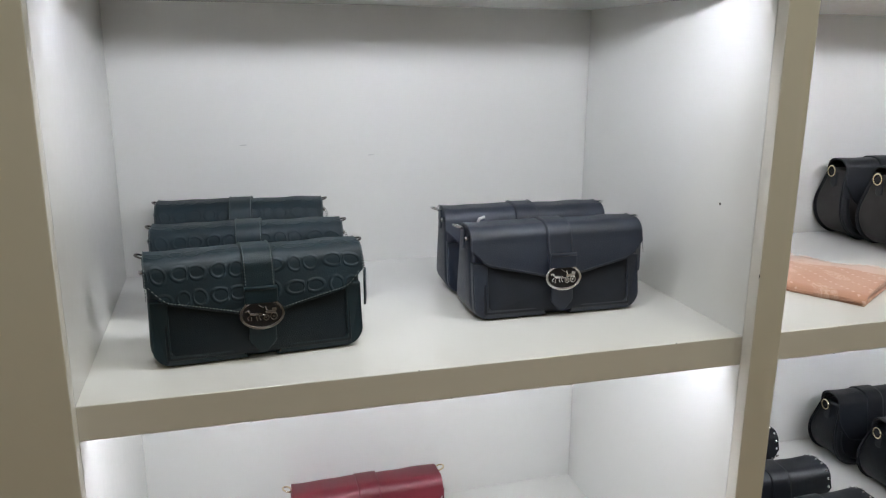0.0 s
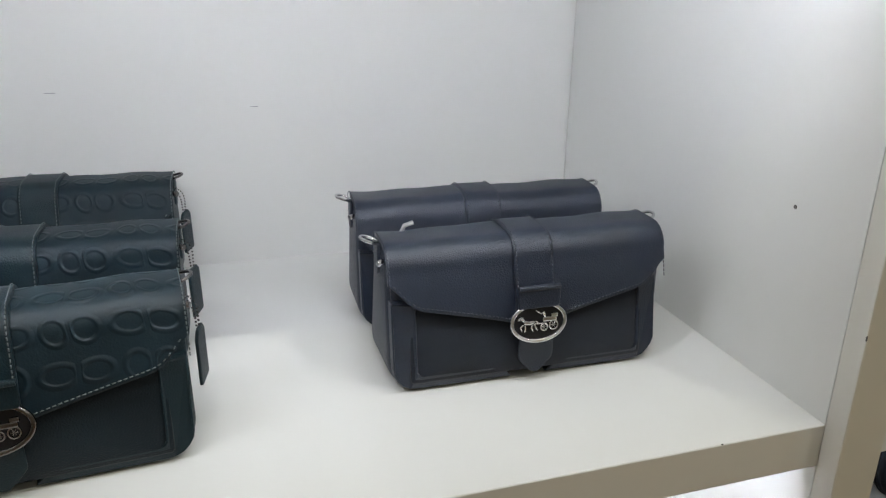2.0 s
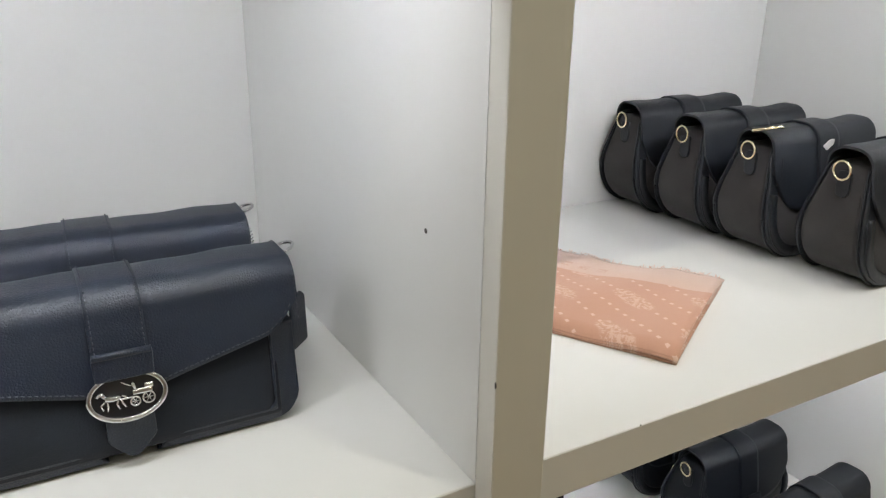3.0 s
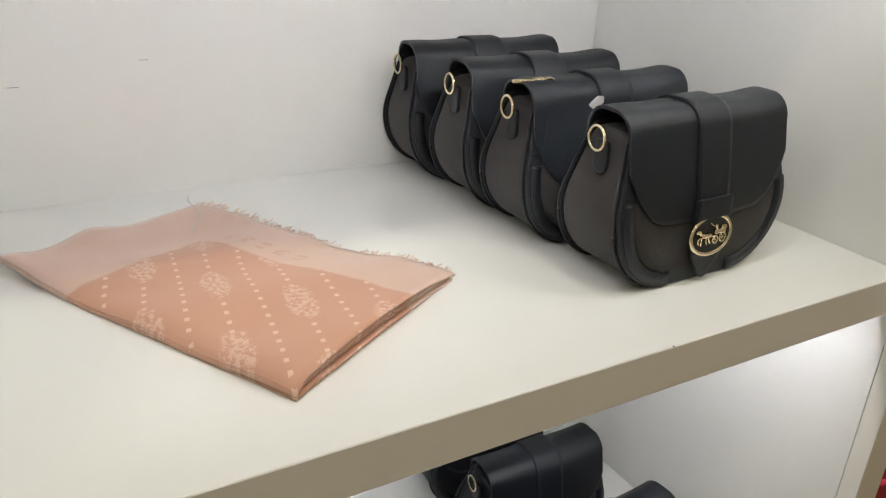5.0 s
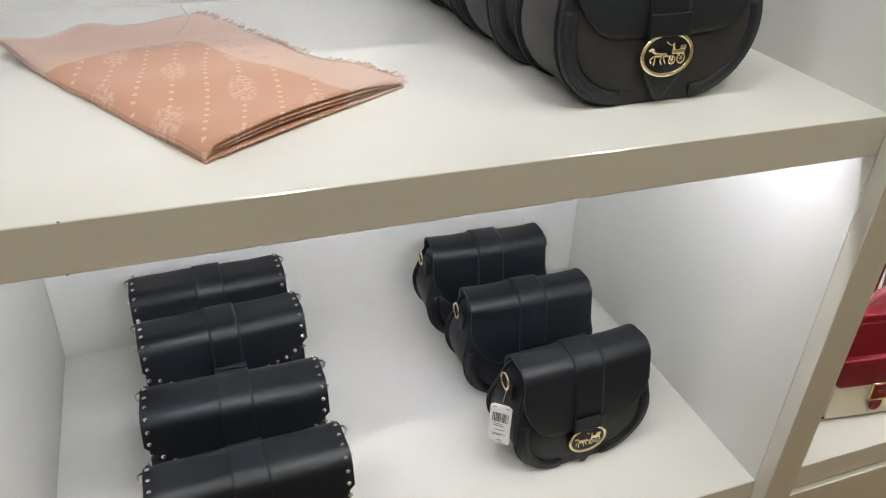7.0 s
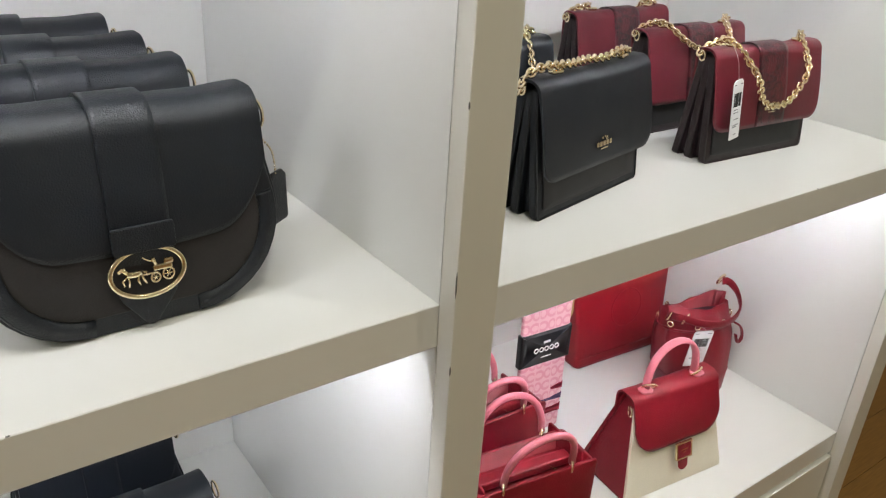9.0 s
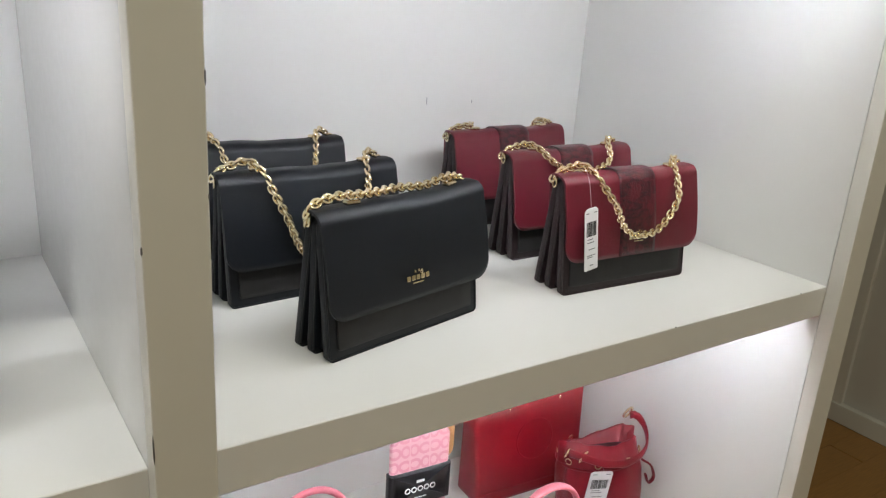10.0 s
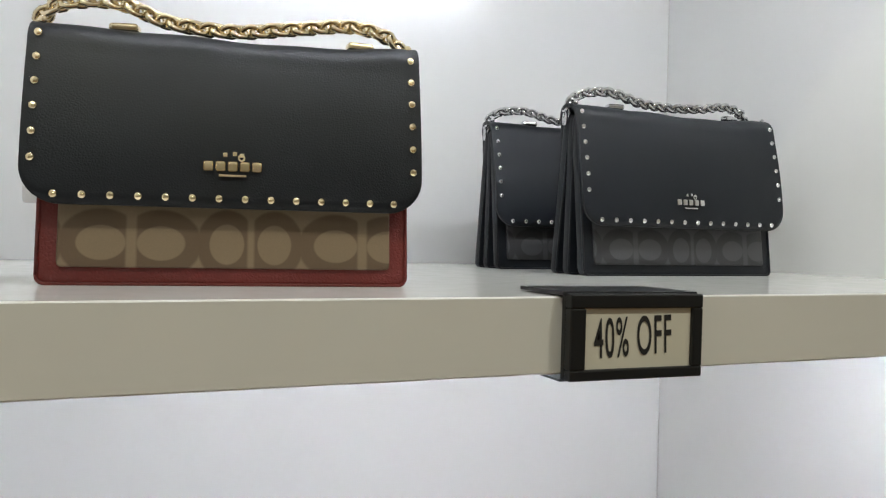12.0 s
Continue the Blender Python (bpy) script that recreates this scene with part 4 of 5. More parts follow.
r1 = klare(RED_LABEL + " hanging low", BURGUNDY, AUBERGINE, CANVAS_DARK, GOLD, pose(2.361, 1.068, Z_MID, 0, 0, -2.5), drape(-0.072, 0.088, 0.076), G, centre=SNAKE)
tag_on(r1, pose(-0.093, -0.041, 0.124, -5, -4, 10), 0.027, 0.084, string=[(-0.078, -0.006, 0.166), (-0.090, -0.030, 0.15), (-0.093, -0.041, 0.122)])
klare(RED_LABEL + " draped over the flap", BURGUNDY, AUBERGINE, CANVAS_DARK, GOLD, pose(2.386, 1.215, Z_MID, 0, 0, 0.5), drape(-0.07, 0.085, 0.024), G, centre=SNAKE)
klare(RED_LABEL + " tucked behind", BURGUNDY, AUBERGINE, CANVAS_DARK, GOLD, pose(2.398, 1.384, Z_MID, 0, 0, 2.0), [(-0.115, 0.014, 0.150), (-0.105, 0.004, 0.164), (-0.08, 0.0, 0.168), (-0.068, 0.012, 0.164), (-0.07, 0.028, 0.13), (0, 0.036, 0.09), (0.07, 0.028, 0.13), (0.078, 0.010, 0.166), (0.09, 0.0, 0.168), (0.107, 0.006, 0.162), (0.115, 0.014, 0.150)], G, centre=SNAKE)

# ---- upper shelf, third bay ----
G = "studded chain bags on the upper shelf"
k = klare("black studded flap bag with tan oval-print canvas and rust red leather", BLACK_SMOOTH, RUST, CANVAS_TAN, PALE_GOLD, pose(1.955, 1.034, Z_TOP, 0, 0, -7.5), laid(h=0.164, bow=0.004), G, studs=PALE_GOLD, w=0.225)
tag_on(k, pose(-0.117, 0.026, 0.112, 0, 0, 4), 0.030, 0.062, string=[(-0.112, 0.012, 0.152), (-0.120, 0.022, 0.135), (-0.121, 0.024, 0.110)])
k = klare("black studded flap bag with charcoal print canvas and silver chain", BLACK_SMOOTH, BLACK_SMOOTH, CANVAS_BLACK, SILVER, pose(2.412, 1.172, Z_TOP, 0, 0, 1.5), laid(h=0.169, bow=0.001), G, studs=SILVER, w=0.238, h=0.165)
copy_thing(k, pose(2.392, 1.315, Z_TOP, 0, 0, 1.0))


# ---- the folded scarf ----
def scarf_cloth(name):
    n = Nodes(name)
    uv = n.coords("UV")
    sep = n.add("ShaderNodeSeparateXYZ")
    n.link(uv, sep.inputs[0])
    a, b = sep.outputs[0], sep.outputs[1]
    weave = n.noise(900, 2)
    wobble = n.math("MULTIPLY", n.math("SUBTRACT", n.noise(30, 3), 0.5), 0.012)
    inside = n.math("MULTIPLY", n.ramp(n.math("ADD", a, wobble), 0.272, 0.278, 1.0, 0.0), n.ramp(n.math("ADD", b, wobble), 0.163, 0.168, 1.0, 0.0))
    peach, pale = lin(195, 148, 124), lin(210, 182, 168)
    c = n.mix(inside, pale, peach)
    # the weave's figures run aslant over the cloth
    along = n.math("ADD", n.math("MULTIPLY", a, 0.80), n.math("MULTIPLY", b, 0.60))
    across = n.math("ADD", n.math("SUBTRACT", n.math("MULTIPLY", b, 0.80), n.math("MULTIPLY", a, 0.60)), 0.45)
    # dotted lines and pale woven motifs between them
    line = n.math("DIVIDE", across, 0.0333)
    la = n.math("SUBTRACT", n.math("FRACT", line), 0.5)
    lb = n.math("SUBTRACT", n.math("FRACT", n.math("DIVIDE", n.math("ADD", along, 0.3), 0.0155)), 0.5)
    odd = n.math("MODULO", n.math("FLOOR", line), 2.0)
    step = n.math("MODULO", n.math("FLOOR", n.math("MULTIPLY", line, 0.5)), 2.0)
    mb = n.math("SUBTRACT", n.math("FRACT", n.math("ADD", n.math("DIVIDE", along, 0.125), n.math("MULTIPLY", step, 0.5))), 0.5)
    near = n.math("MULTIPLY", n.ramp(n.math("ABSOLUTE", mb), 0.24, 0.26, 1.0, 0.0), n.math("SUBTRACT", 1.0, odd))
    dot = n.math("MULTIPLY", n.ramp(n.math("ABSOLUTE", la), 0.05, 0.075, 1.0, 0.0), n.ramp(n.math("ABSOLUTE", lb), 0.13, 0.2, 1.0, 0.0))
    dot = n.math("MULTIPLY", dot, n.math("SUBTRACT", 1.0, near))
    blob = n.math("SQRT", n.math("ADD", n.math("POWER", n.math("MULTIPLY", la, 2.1), 2.0), n.math("POWER", n.math("MULTIPLY", mb, 3.4), 2.0)))
    scribble = n.ramp(n.noise(190, 4, 0.75, vec=uv), 0.46, 0.54)
    motif = n.math("MULTIPLY", n.math("MULTIPLY", n.ramp(n.math("ADD", blob, n.math("MULTIPLY", n.noise(120, 3, vec=uv), 0.8)), 1.15, 1.4, 1.0, 0.0), scribble), n.math("SUBTRACT", 1.0, odd))
    white = n.math("MULTIPLY", inside, n.math("MAXIMUM", n.math("MULTIPLY", dot, 0.8), n.math("MULTIPLY", motif, 0.6)))
    # a row of five woven blocks in the pale border
    block = n.math("MULTIPLY", n.ramp(n.math("ABSOLUTE", n.math("SUBTRACT", n.math("FRACT", n.math("DIVIDE", n.math("SUBTRACT", a, 0.138), 0.026)), 0.5)), 0.22, 0.27, 1.0, 0.0), n.ramp(n.math("ABSOLUTE", n.math("SUBTRACT", b, 0.186)), 0.0075, 0.0085, 1.0, 0.0))
    block = n.math("MULTIPLY", n.math("MULTIPLY", block, n.ramp(n.math("ABSOLUTE", n.math("SUBTRACT", a, 0.203)), 0.063, 0.065, 1.0, 0.0)), n.ramp(n.noise(160, 3, vec=uv), 0.42, 0.55))
    c = n.mix(n.math("MULTIPLY", block, 0.6), c, peach)
    c = n.mix(white, c, lin(226, 196, 180))
    c = n.mix(n.math("MULTIPLY", weave, 0.3), c, tuple(v * 0.75 for v in peach[:3]))
    n.out(c, 0.85, normal=n.bump(n.math("ADD", weave, n.math("MULTIPLY", n.noise(60, 3), 1.5)), 0.3, 0.0008))
    n.bsdf.inputs["Sheen Weight"].default_value = 0.3
    return n.mat


SCARF = scarf_cloth("peach_woven_cotton")
FRONT, LEFT, RIGHT, BACK = Vector((1.001, 0.969, 0)), Vector((0.817, 1.298, 0)), Vector((1.211, 1.097, 0)), Vector((1.022, 1.386, 0))
scarf = thing("scarf", "folded peach cotton scarf with a pale border and frayed edge", "scarf", pose(1.01, 1.18, Z_MID))
base = Vector((1.01, 1.18, 0))


def scarf_point(a, b, lift, shrink=0.0):
    a2, b2 = a * (1 - shrink) + shrink / 2, b * (1 - shrink) + shrink / 2
    p = FRONT * (1 - a2) * (1 - b2) + LEFT * a2 * (1 - b2) + RIGHT * (1 - a2) * b2 + BACK * a2 * b2
    edge = (BACK - RIGHT).normalized()
    side = Vector((edge.y, -edge.x, 0))
    p = p + side * 0.006 * math.sin(a * 9 + 1) * b2 + (BACK - LEFT).normalized() * 0.006 * math.sin(b * 8) * a2
    p.z = lift * (0.62 + 0.38 * math.sin(math.pi * min(1, 0.12 + b * 0.8))) * (1 - 0.25 * a) + 0.0016 * math.sin(a * 17 + b * 5) * (1 if lift > 0.008 else 0.4) + 0.004 * sm(0.55, 0.9, a) * math.sin(b * 7 + 0.6)
    p.z += sm(0.80, 1.0, a) * (0.012 * math.exp(-((b - 0.45) / 0.17) ** 2) + 0.012 * math.exp(-(b / 0.10) ** 2))
    return p - base


for k, (lift, shr) in enumerate(((0.0205, 0.0), (0.0150, 0.010), (0.0098, 0.022), (0.0046, 0.006))):
    grid, uvs = [], []
    for i in range(37):
        a = i / 36
        col, cuv = [], []
        for j in range(25):
            b = j / 24
            p = scarf_point(a, b, lift, shr)
            roll = sm(0.05, 0.0, b) + 0.8 * sm(0.45, 0.95, a) + 0.5 * sm(0.75, 1.0, b)
            p.z = max(0.0022, p.z - 0.45 * lift * min(1, roll) * (1 if k == 0 else 0.4) + (0.0008 * math.sin(40 * a + k) if b > 0.9 else 0))
            col.append(p)
            cuv.append((a * 0.378, b * 0.243))
        grid.append(col)
        uvs.append(cuv)
    bm = bmesh.new()
    g = np.array([[tuple(p) for p in col] for col in grid])
    layer = bm.loops.layers.uv.verify()
    top = [[bm.verts.new(p) for p in col] for col in g]
    low = [[bm.verts.new((p[0], p[1], max(0.0004, p[2] - 0.002))) for p in col] for col in g]
    where = {}
    for i in range(37):
        for j in range(25):
            where[top[i][j]] = where[low[i][j]] = (i, j)

    def quad(vs):
        f = bm.faces.new(vs)
        f.smooth = True
        for lp in f.loops:
            lp[layer].uv = uvs[where[lp.vert][0]][where[lp.vert][1]]
    for i in range(36):
        for j in range(24):
            quad((top[i][j], top[i + 1][j], top[i + 1][j + 1], top[i][j + 1]))
            quad((low[i][j], low[i][j + 1], low[i + 1][j + 1], low[i + 1][j]))
    for i in range(36):
        quad((top[i][0], low[i][0], low[i + 1][0], top[i + 1][0]))
        quad((top[i][-1], top[i + 1][-1], low[i + 1][-1], low[i][-1]))
    for j in range(24):
        quad((top[0][j], top[0][j + 1], low[0][j + 1], low[0][j]))
        quad((top[-1][j], low[-1][j], low[-1][j + 1], top[-1][j + 1]))
    bmesh.ops.recalc_face_normals(bm, faces=bm.faces)
    part("fold", bm, SCARF, scarf)
rnd = random.Random(3)
bm = bmesh.new()
for i in range(190):
    a = rnd.random()
    p = scarf_point(a, 1.0, 0.014 if i % 2 else 0.009)
    out = Vector((0.86, 0.5, 0)) * rnd.uniform(0.002, 0.006) + Vector((rnd.uniform(-1, 1), rnd.uniform(-1, 1), rnd.uniform(-0.3, 1.2))) * 0.003
    tube(bm, [p - out * 0.3, p + out * 0.5, p + out + Vector((0, 0, -0.001))], 0.00055, 4)
for v in bm.verts:
    v.co.z = max(0.001, v.co.z)
part("fringe", bm, SCARF, scarf, "frayed cotton fringe")
tube_pts = [scarf_point(0.80, 0.72, 0.016) + Vector((0, 0, 0.002)), scarf_point(0.88, 0.86, 0.017) + Vector((0, 0, 0.004)), scarf_point(0.95, 0.90, 0.018) + Vector((0, 0, 0.008)), scarf_point(0.96, 0.92, 0.018) + Vector((0, 0, 0.016))]
part("tag_thread", tube(bmesh.new(), spline(tube_pts, 0.005), 0.0007, 5), PLASTIC, scarf, "thin white tag thread")

# ---- the sale sign on the upper shelf ----
SIGN_BLACK = plain("black_plastic", lin(20, 22, 26), 0.42)
SIGN_CARD = plain("cream_card", lin(222, 218, 204), 0.55)
sign = thing("sale_sign", "black plastic shelf-edge holder with a cream sale card", "sign", pose(2.1760, 0.9005, 1.637, 0, 0.4, 0))
W2, H2, T = 0.0475, 0.0255, 0.0095
for name, x0, x1, z0, z1 in (("frame_bar", -W2, W2, H2 - 0.0085, H2), ("frame_bar", -W2, W2, -H2, -H2 + 0.0065), ("frame_side", -W2, -W2 + 0.0105, -H2 + 0.0065, H2 - 0.0085), ("frame_side", W2 - 0.0075, W2, -H2 + 0.0065, H2 - 0.0085)):
    part(name, boxed(x0, x1, -0.008, -0.0012, z0, z1, bevel=0.0009), SIGN_BLACK, sign)
part("card", boxed(-W2 + 0.006, W2 - 0.006, -0.0052, -0.0014, -H2 + 0.004, H2 - 0.006), SIGN_CARD, sign, "cream printed sale card")
part("backing", boxed(-W2, W2, -0.0014, 0.0022, -H2, H2), SIGN_BLACK, sign)
part("clip_arm", boxed(-W2 - 0.002, W2, -0.002, 0.052, H2 - 0.0012, H2 + 0.0012, bevel=0.0005), SIGN_BLACK, sign)
part("clip_arm", boxed(-W2 - 0.002, W2 - 0.06, 0.0, 0.034, -H2 - 0.001, -H2 + 0.0006, bevel=0.0004), SIGN_BLACK, sign)
txt = bpy.data.curves.new("sale_text", "FONT")
txt.body, txt.size, txt.align_x, txt.align_y, txt.offset, txt.space_character = "40% OFF", 0.034, "CENTER", "CENTER", 0.0003, 1.1
holder = new("sale_text", txt)
flat = bpy.data.meshes.new_from_object(holder.evaluated_get(bpy.context.evaluated_depsgraph_get()))
bpy.data.objects.remove(holder)
flat.materials.clear()
flat.materials.append(INK)
word = new("sale_text", flat)
word.parent = sign
word.matrix_basis = pose(-0.0022, -0.0057, -0.0012, 90, -2.4, 0) @ Matrix.Diagonal((0.41, 0.98, 1, 1))
word["label"] = "black condensed sale lettering"


# ---- low shelf, third bay ----
def loft(levels, smooth=True, close_top=True):
    """Stacks closed loops; each level is a list of points."""
    bm = bmesh.new()
    rows = band(bm, levels, smooth=smooth)
    bm.faces.new(rows[0][::-1])
    if close_top:
        bm.faces.new(rows[-1])
    bmesh.ops.recalc_face_normals(bm, faces=bm.faces)
    return bm


def rect_loop(hx, y0, y1, z, r=0.006, seg=3):
    return [(x, y, z) for x, y in rounded([(-hx, y0, r), (hx, y0, r), (hx, y1, r), (-hx, y1, r)], seg)]


def buckle(bag, m, w=0.03, h=0.028):
    f = bmesh.new()
    for x0, x1, z0, z1 in ((-w / 2, w / 2, h / 2 - 0.003, h / 2), (-w / 2, w / 2, -h / 2, -h / 2 + 0.003), (-w / 2, -w / 2 + 0.003, -h / 2, h / 2), (w / 2 - 0.003, w / 2, -h / 2, h / 2)):
        box(f, x0, x1, -0.003, 0.0015, z0, z1, 0.0009)
    bk = part("buckle", f, PALE_GOLD, bag, "square gold buckle", m)
    part("buckle_leather", boxed(-w / 2 + 0.003, w / 2 - 0.003, -0.0018, 0.001, -h / 2 + 0.003, h / 2 - 0.003, bevel=0.0006), RED, bk)
    line = bmesh.new()
    box(line, -0.007, 0.007, -0.0023, -0.0017, 0.0006, 0.0022)
    box(line, -0.004, 0.004, -0.0023, -0.0017, -0.0035, -0.0025)
    tagged(part("print_line", line, PALE_GOLD, bk), kind="stuff")
    t = bmesh.new()
    slab(t, rounded([(-0.010, 0, 0), (-0.010, -0.022, 0.0095), (0.010, -0.022, 0.0095), (0.010, 0, 0)], 5), -0.0015, 0.0015, 0.001, seg=2)
    part("buckle_tongue", t, RED, bag, "", m @ pose(0, 0.0006, -h / 2 + 0.001))


def handle_arch(bag, w, z0, z1, y, r, flat, mat=PINK, lean=0.0, label="pink leather carrying handle"):
    pts = [(-w / 2, y, z0)]
    for k in range(1, 20):
        a = math.pi * k / 20
        pts.append((-w / 2 * math.cos(a), y + lean * math.sin(a), z0 + (z1 - z0) * math.sin(a) ** 0.75))
    pts.append((w / 2, y, z0))
    return part("handle", tube(bmesh.new(), pts, r, 10, flat), mat, bag, label)


def satchel(m):
    bag = thing("handbag", "red and chalk white flap satchel with a pink top handle", "handbag", m, "red bags on the low shelf")
    h = 0.168
    part("gusset", loft([rect_loop(0.112 - 0.034 * t, -0.050 + 0.040 * t, 0.060 - 0.046 * t, 0.002 + h * 0.97 * t, 0.004) for t in (0, 0.02, 0.5, 0.9, 1)]), RED, bag)
    tilt = 0.040 / h
    part("front_panel", slab(bmesh.new(), rounded([(-0.112, 0, 0.006), (0.110, 0, 0.006), (0.087, h - 0.004, 0.01), (-0.087, h - 0.004, 0.01)], 4), -0.056, -0.0495, 0.0022, 0.003, 0, lambda x, y, z: (x, y + tilt * z, z), 3), CHALK, bag, "chalk white leather front")
    part("back_panel", slab(bmesh.new(), rounded([(-0.118, 0, 0.006), (0.118, 0, 0.006), (0.083, h - 0.004, 0.01), (-0.083, h - 0.004, 0.01)], 4), 0.058, 0.064, 0.0022, 0, 0.001, lambda x, y, z: (x, y - 0.046 / h * z, z), 3), RED, bag)
    prof = Profile(0.022, -0.020, h + 0.006, 0.016, -0.064)
    fw, rc = 0.188, 0.040
    low = lambda x: 0.082 + (rc - math.sqrt(max(0.0, rc * rc - max(0.0, abs(x) - (fw / 2 - rc)) ** 2)))
    part("flap", flap_sheet(prof, fw, low, 0.0032, 0.003, sag=0.0015), RED, bag)
    buckle(bag, pose(0.004, prof.front(0.072, 0.0080), 0.070, -12), 0.036, 0.031)
    handle_arch(bag, 0.108, h + 0.008, h + 0.083, 0.0, 0.0080, 0.5)
    for s in (-1, 1):
        part("d_ring", ring(bmesh.new(), 0.0115, 0.0021, None, n=18, k=6), PALE_GOLD, bag, "polished gold handle ring", pose(s * 0.052, -0.006, h + 0.014, 40, 0, 25 * s))
        ear = bmesh.new()
        slab(ear, rounded([(-0.012, -0.012, 0.008), (0.012, -0.012, 0.008), (0.008, 0.012, 0.006), (-0.008, 0.012, 0.006)], 4), -0.0015, 0.0015, 0.001, seg=2)
        part("handle_tab", ear, PINK, bag, "", pose(s * 0.058, -0.004, h + 0.0085, 90, 0, 90 * s))
    part("side_ring", ring(bmesh.new(), 0.009, 0.0018, None, n=18, k=6), PALE_GOLD, bag, "", pose(-0.088, -0.008, h - 0.022, 0, 0, 60))
    return bag


def pocket_tote(m):
    bag = thing("handbag", "red structured tote with a chalk pocket and round pink handles", "handbag", m, "red bags on the low shelf")
    h = 0.172
    part("body", loft([rect_loop(0.082 + 0.014 * t, -0.052 + 0.012 * t, 0.050 - 0.012 * t, 0.002 + (h - 0.004) * t, 0.008) for t in (0, 0.03, 0.5, 1)] + [rect_loop(0.091, -0.034, 0.032, h - 0.002, 0.006), rect_loop(0.089, -0.032, 0.030, h - 0.030, 0.006)]), RED, bag)
    for s in (-1, 1):
        w = bmesh.new()
        slab(w, rounded([(-0.05, 0, 0.004), (0.05, 0, 0.004), (0.040, h + 0.004, 0.004), (-0.040, h + 0.004, 0.004)], 3), -0.002, 0.002, 0.001, seg=2)
        part("side_wing", w, RED, bag, "", pose(s * 0.0835, 0, 0.001, 0, 4.8 * s, 90))
    part("front_panel", slab(bmesh.new(), rounded([(-0.083, 0, 0.004), (0.083, 0, 0.004), (0.098, h + 0.003, 0.004), (-0.098, h + 0.003, 0.004)], 3), -0.0565, -0.0515, 0.0016, 0.001, 0, lambda x, y, z: (x, y + 0.07 * z, z), 2), RED, bag)
    part("pocket", slab(bmesh.new(), rounded([(-0.066, 0.006, 0.006), (0.066, 0.006, 0.006), (0.066, 0.095, 0.004), (-0.066, 0.095, 0.004)], 4), -0.064, -0.054, 0.003, 0.002, 0, lambda x, y, z: (x, y + 0.07 * z, z), 3), CHALK, bag, "chalk white leather pocket")
    part("pocket_flap", slab(bmesh.new(), rounded([(-0.069, 0.068, 0.014), (0.069, 0.068, 0.014), (0.069, 0.118, 0.004), (-0.069, 0.118, 0.004)], 5), -0.068, -0.056, 0.003, 0.001, 0, lambda x, y, z: (x, y + 0.075 * z, z), 3), RED, bag)
    buckle(bag, pose(0.010, -0.0675, 0.060, -4), 0.036, 0.033)
    part("zip_panel", boxed(-0.080, 0.080, -0.010, 0.010, h - 0.026, h - 0.012, bevel=0.003), RED, bag)
    for y in (-0.030, 0.030):
        handle_arch(bag, 0.112, h + 0.006, h + 0.076, y * 1.25, 0.0052, 1.0, PINK, -0.012 if y < 0 else 0.010, "round pink leather handle")
        for s in (-1, 1):
            part("d_ring", ring(bmesh.new(), 0.0105, 0.0020, None, n=18, k=6), PALE_GOLD, bag, "polished gold handle ring", pose(s * 0.056, y * 1.25, h + 0.002, 0, 0, 60))
    part("bead_chain", bead_chain([(0.03, -0.026, h - 0.002), (0.036, -0.04, h - 0.006), (0.034, -0.046, h - 0.03)], 0.0034, 0.0012), PALE_GOLD, bag)
    tg = bmesh.new()
    slab(tg, rounded([(-0.010, -0.045, 0.003), (0.010, -0.045, 0.003), (0.010, 0, 0.004), (-0.010, 0, 0.004)], 3), -0.0014, 0.0014, 0.0008, seg=2)
    part("hang_tag", tg, PINK, bag, "pink leather hang tag", pose(-0.088, -0.058, h - 0.012, 4, 5, 30))
    return bag


satchel(pose(2.266, 1.036, Z_LOW, 0, 0, -6))
pt = pocket_tote(pose(1.931, 1.020, Z_LOW, 0, 0, -8))
copy_thing(pt, pose(1.955, 1.150, Z_LOW, 0, 0, -3))

# the large red tote at the back
tote = thing("handbag", "large glossy red leather tote with a debossed circle", "handbag", pose(2.478, 1.335, Z_LOW, 0, 0, -4), "red bags on the low shelf")
TH = 0.212
GLOSS_RED = leather("glossy_red_leather", lin(132, 14, 28), 0.36, grain=700, depth=0.12)
lean = lambda t: 0.022 * t
part("body", loft([rect_loop(0.121 + 0.010 * t, -0.030 + lean(t), 0.050 + lean(t) * 0.6 - 0.03 * t, 0.001 + TH * t, 0.010) for t in (0, 0.03, 0.3, 0.7, 1)] + [rect_loop(0.127, -0.004, 0.034, TH - 0.001, 0.008), rect_loop(0.124, -0.006, 0.030, TH - 0.03, 0.008)]), GLOSS_RED, tote)
part("debossed_circle", ring(bmesh.new(), 0.042, 0.0018, None, n=40, k=6), GLOSS_RED, tote, "", pose(0.008, -0.0175, 0.112, -5.9))
part("seam", tube(bmesh.new(), [(-0.119, -0.0285, 0.022), (0.12, -0.0285, 0.022)], 0.0011, 5), GLOSS_RED, tote)
stud0 = None
for x in (-0.052, 0.066):
    for z in (0.186, 0.196):
        if stud0 is None:
            stud0 = part("rivet", dome(0.003, 0.002), PALE_GOLD, tote, "small gold rivet", pose(x, -0.0105, z))
        else:
            again(stud0, pose(x, -0.0105, z), tote)
part("side_stud", tube(bmesh.new(), [(0.127, 0.008, 0.14), (0.136, 0.006, 0.139)], 0.003, 8), SILVER, tote)

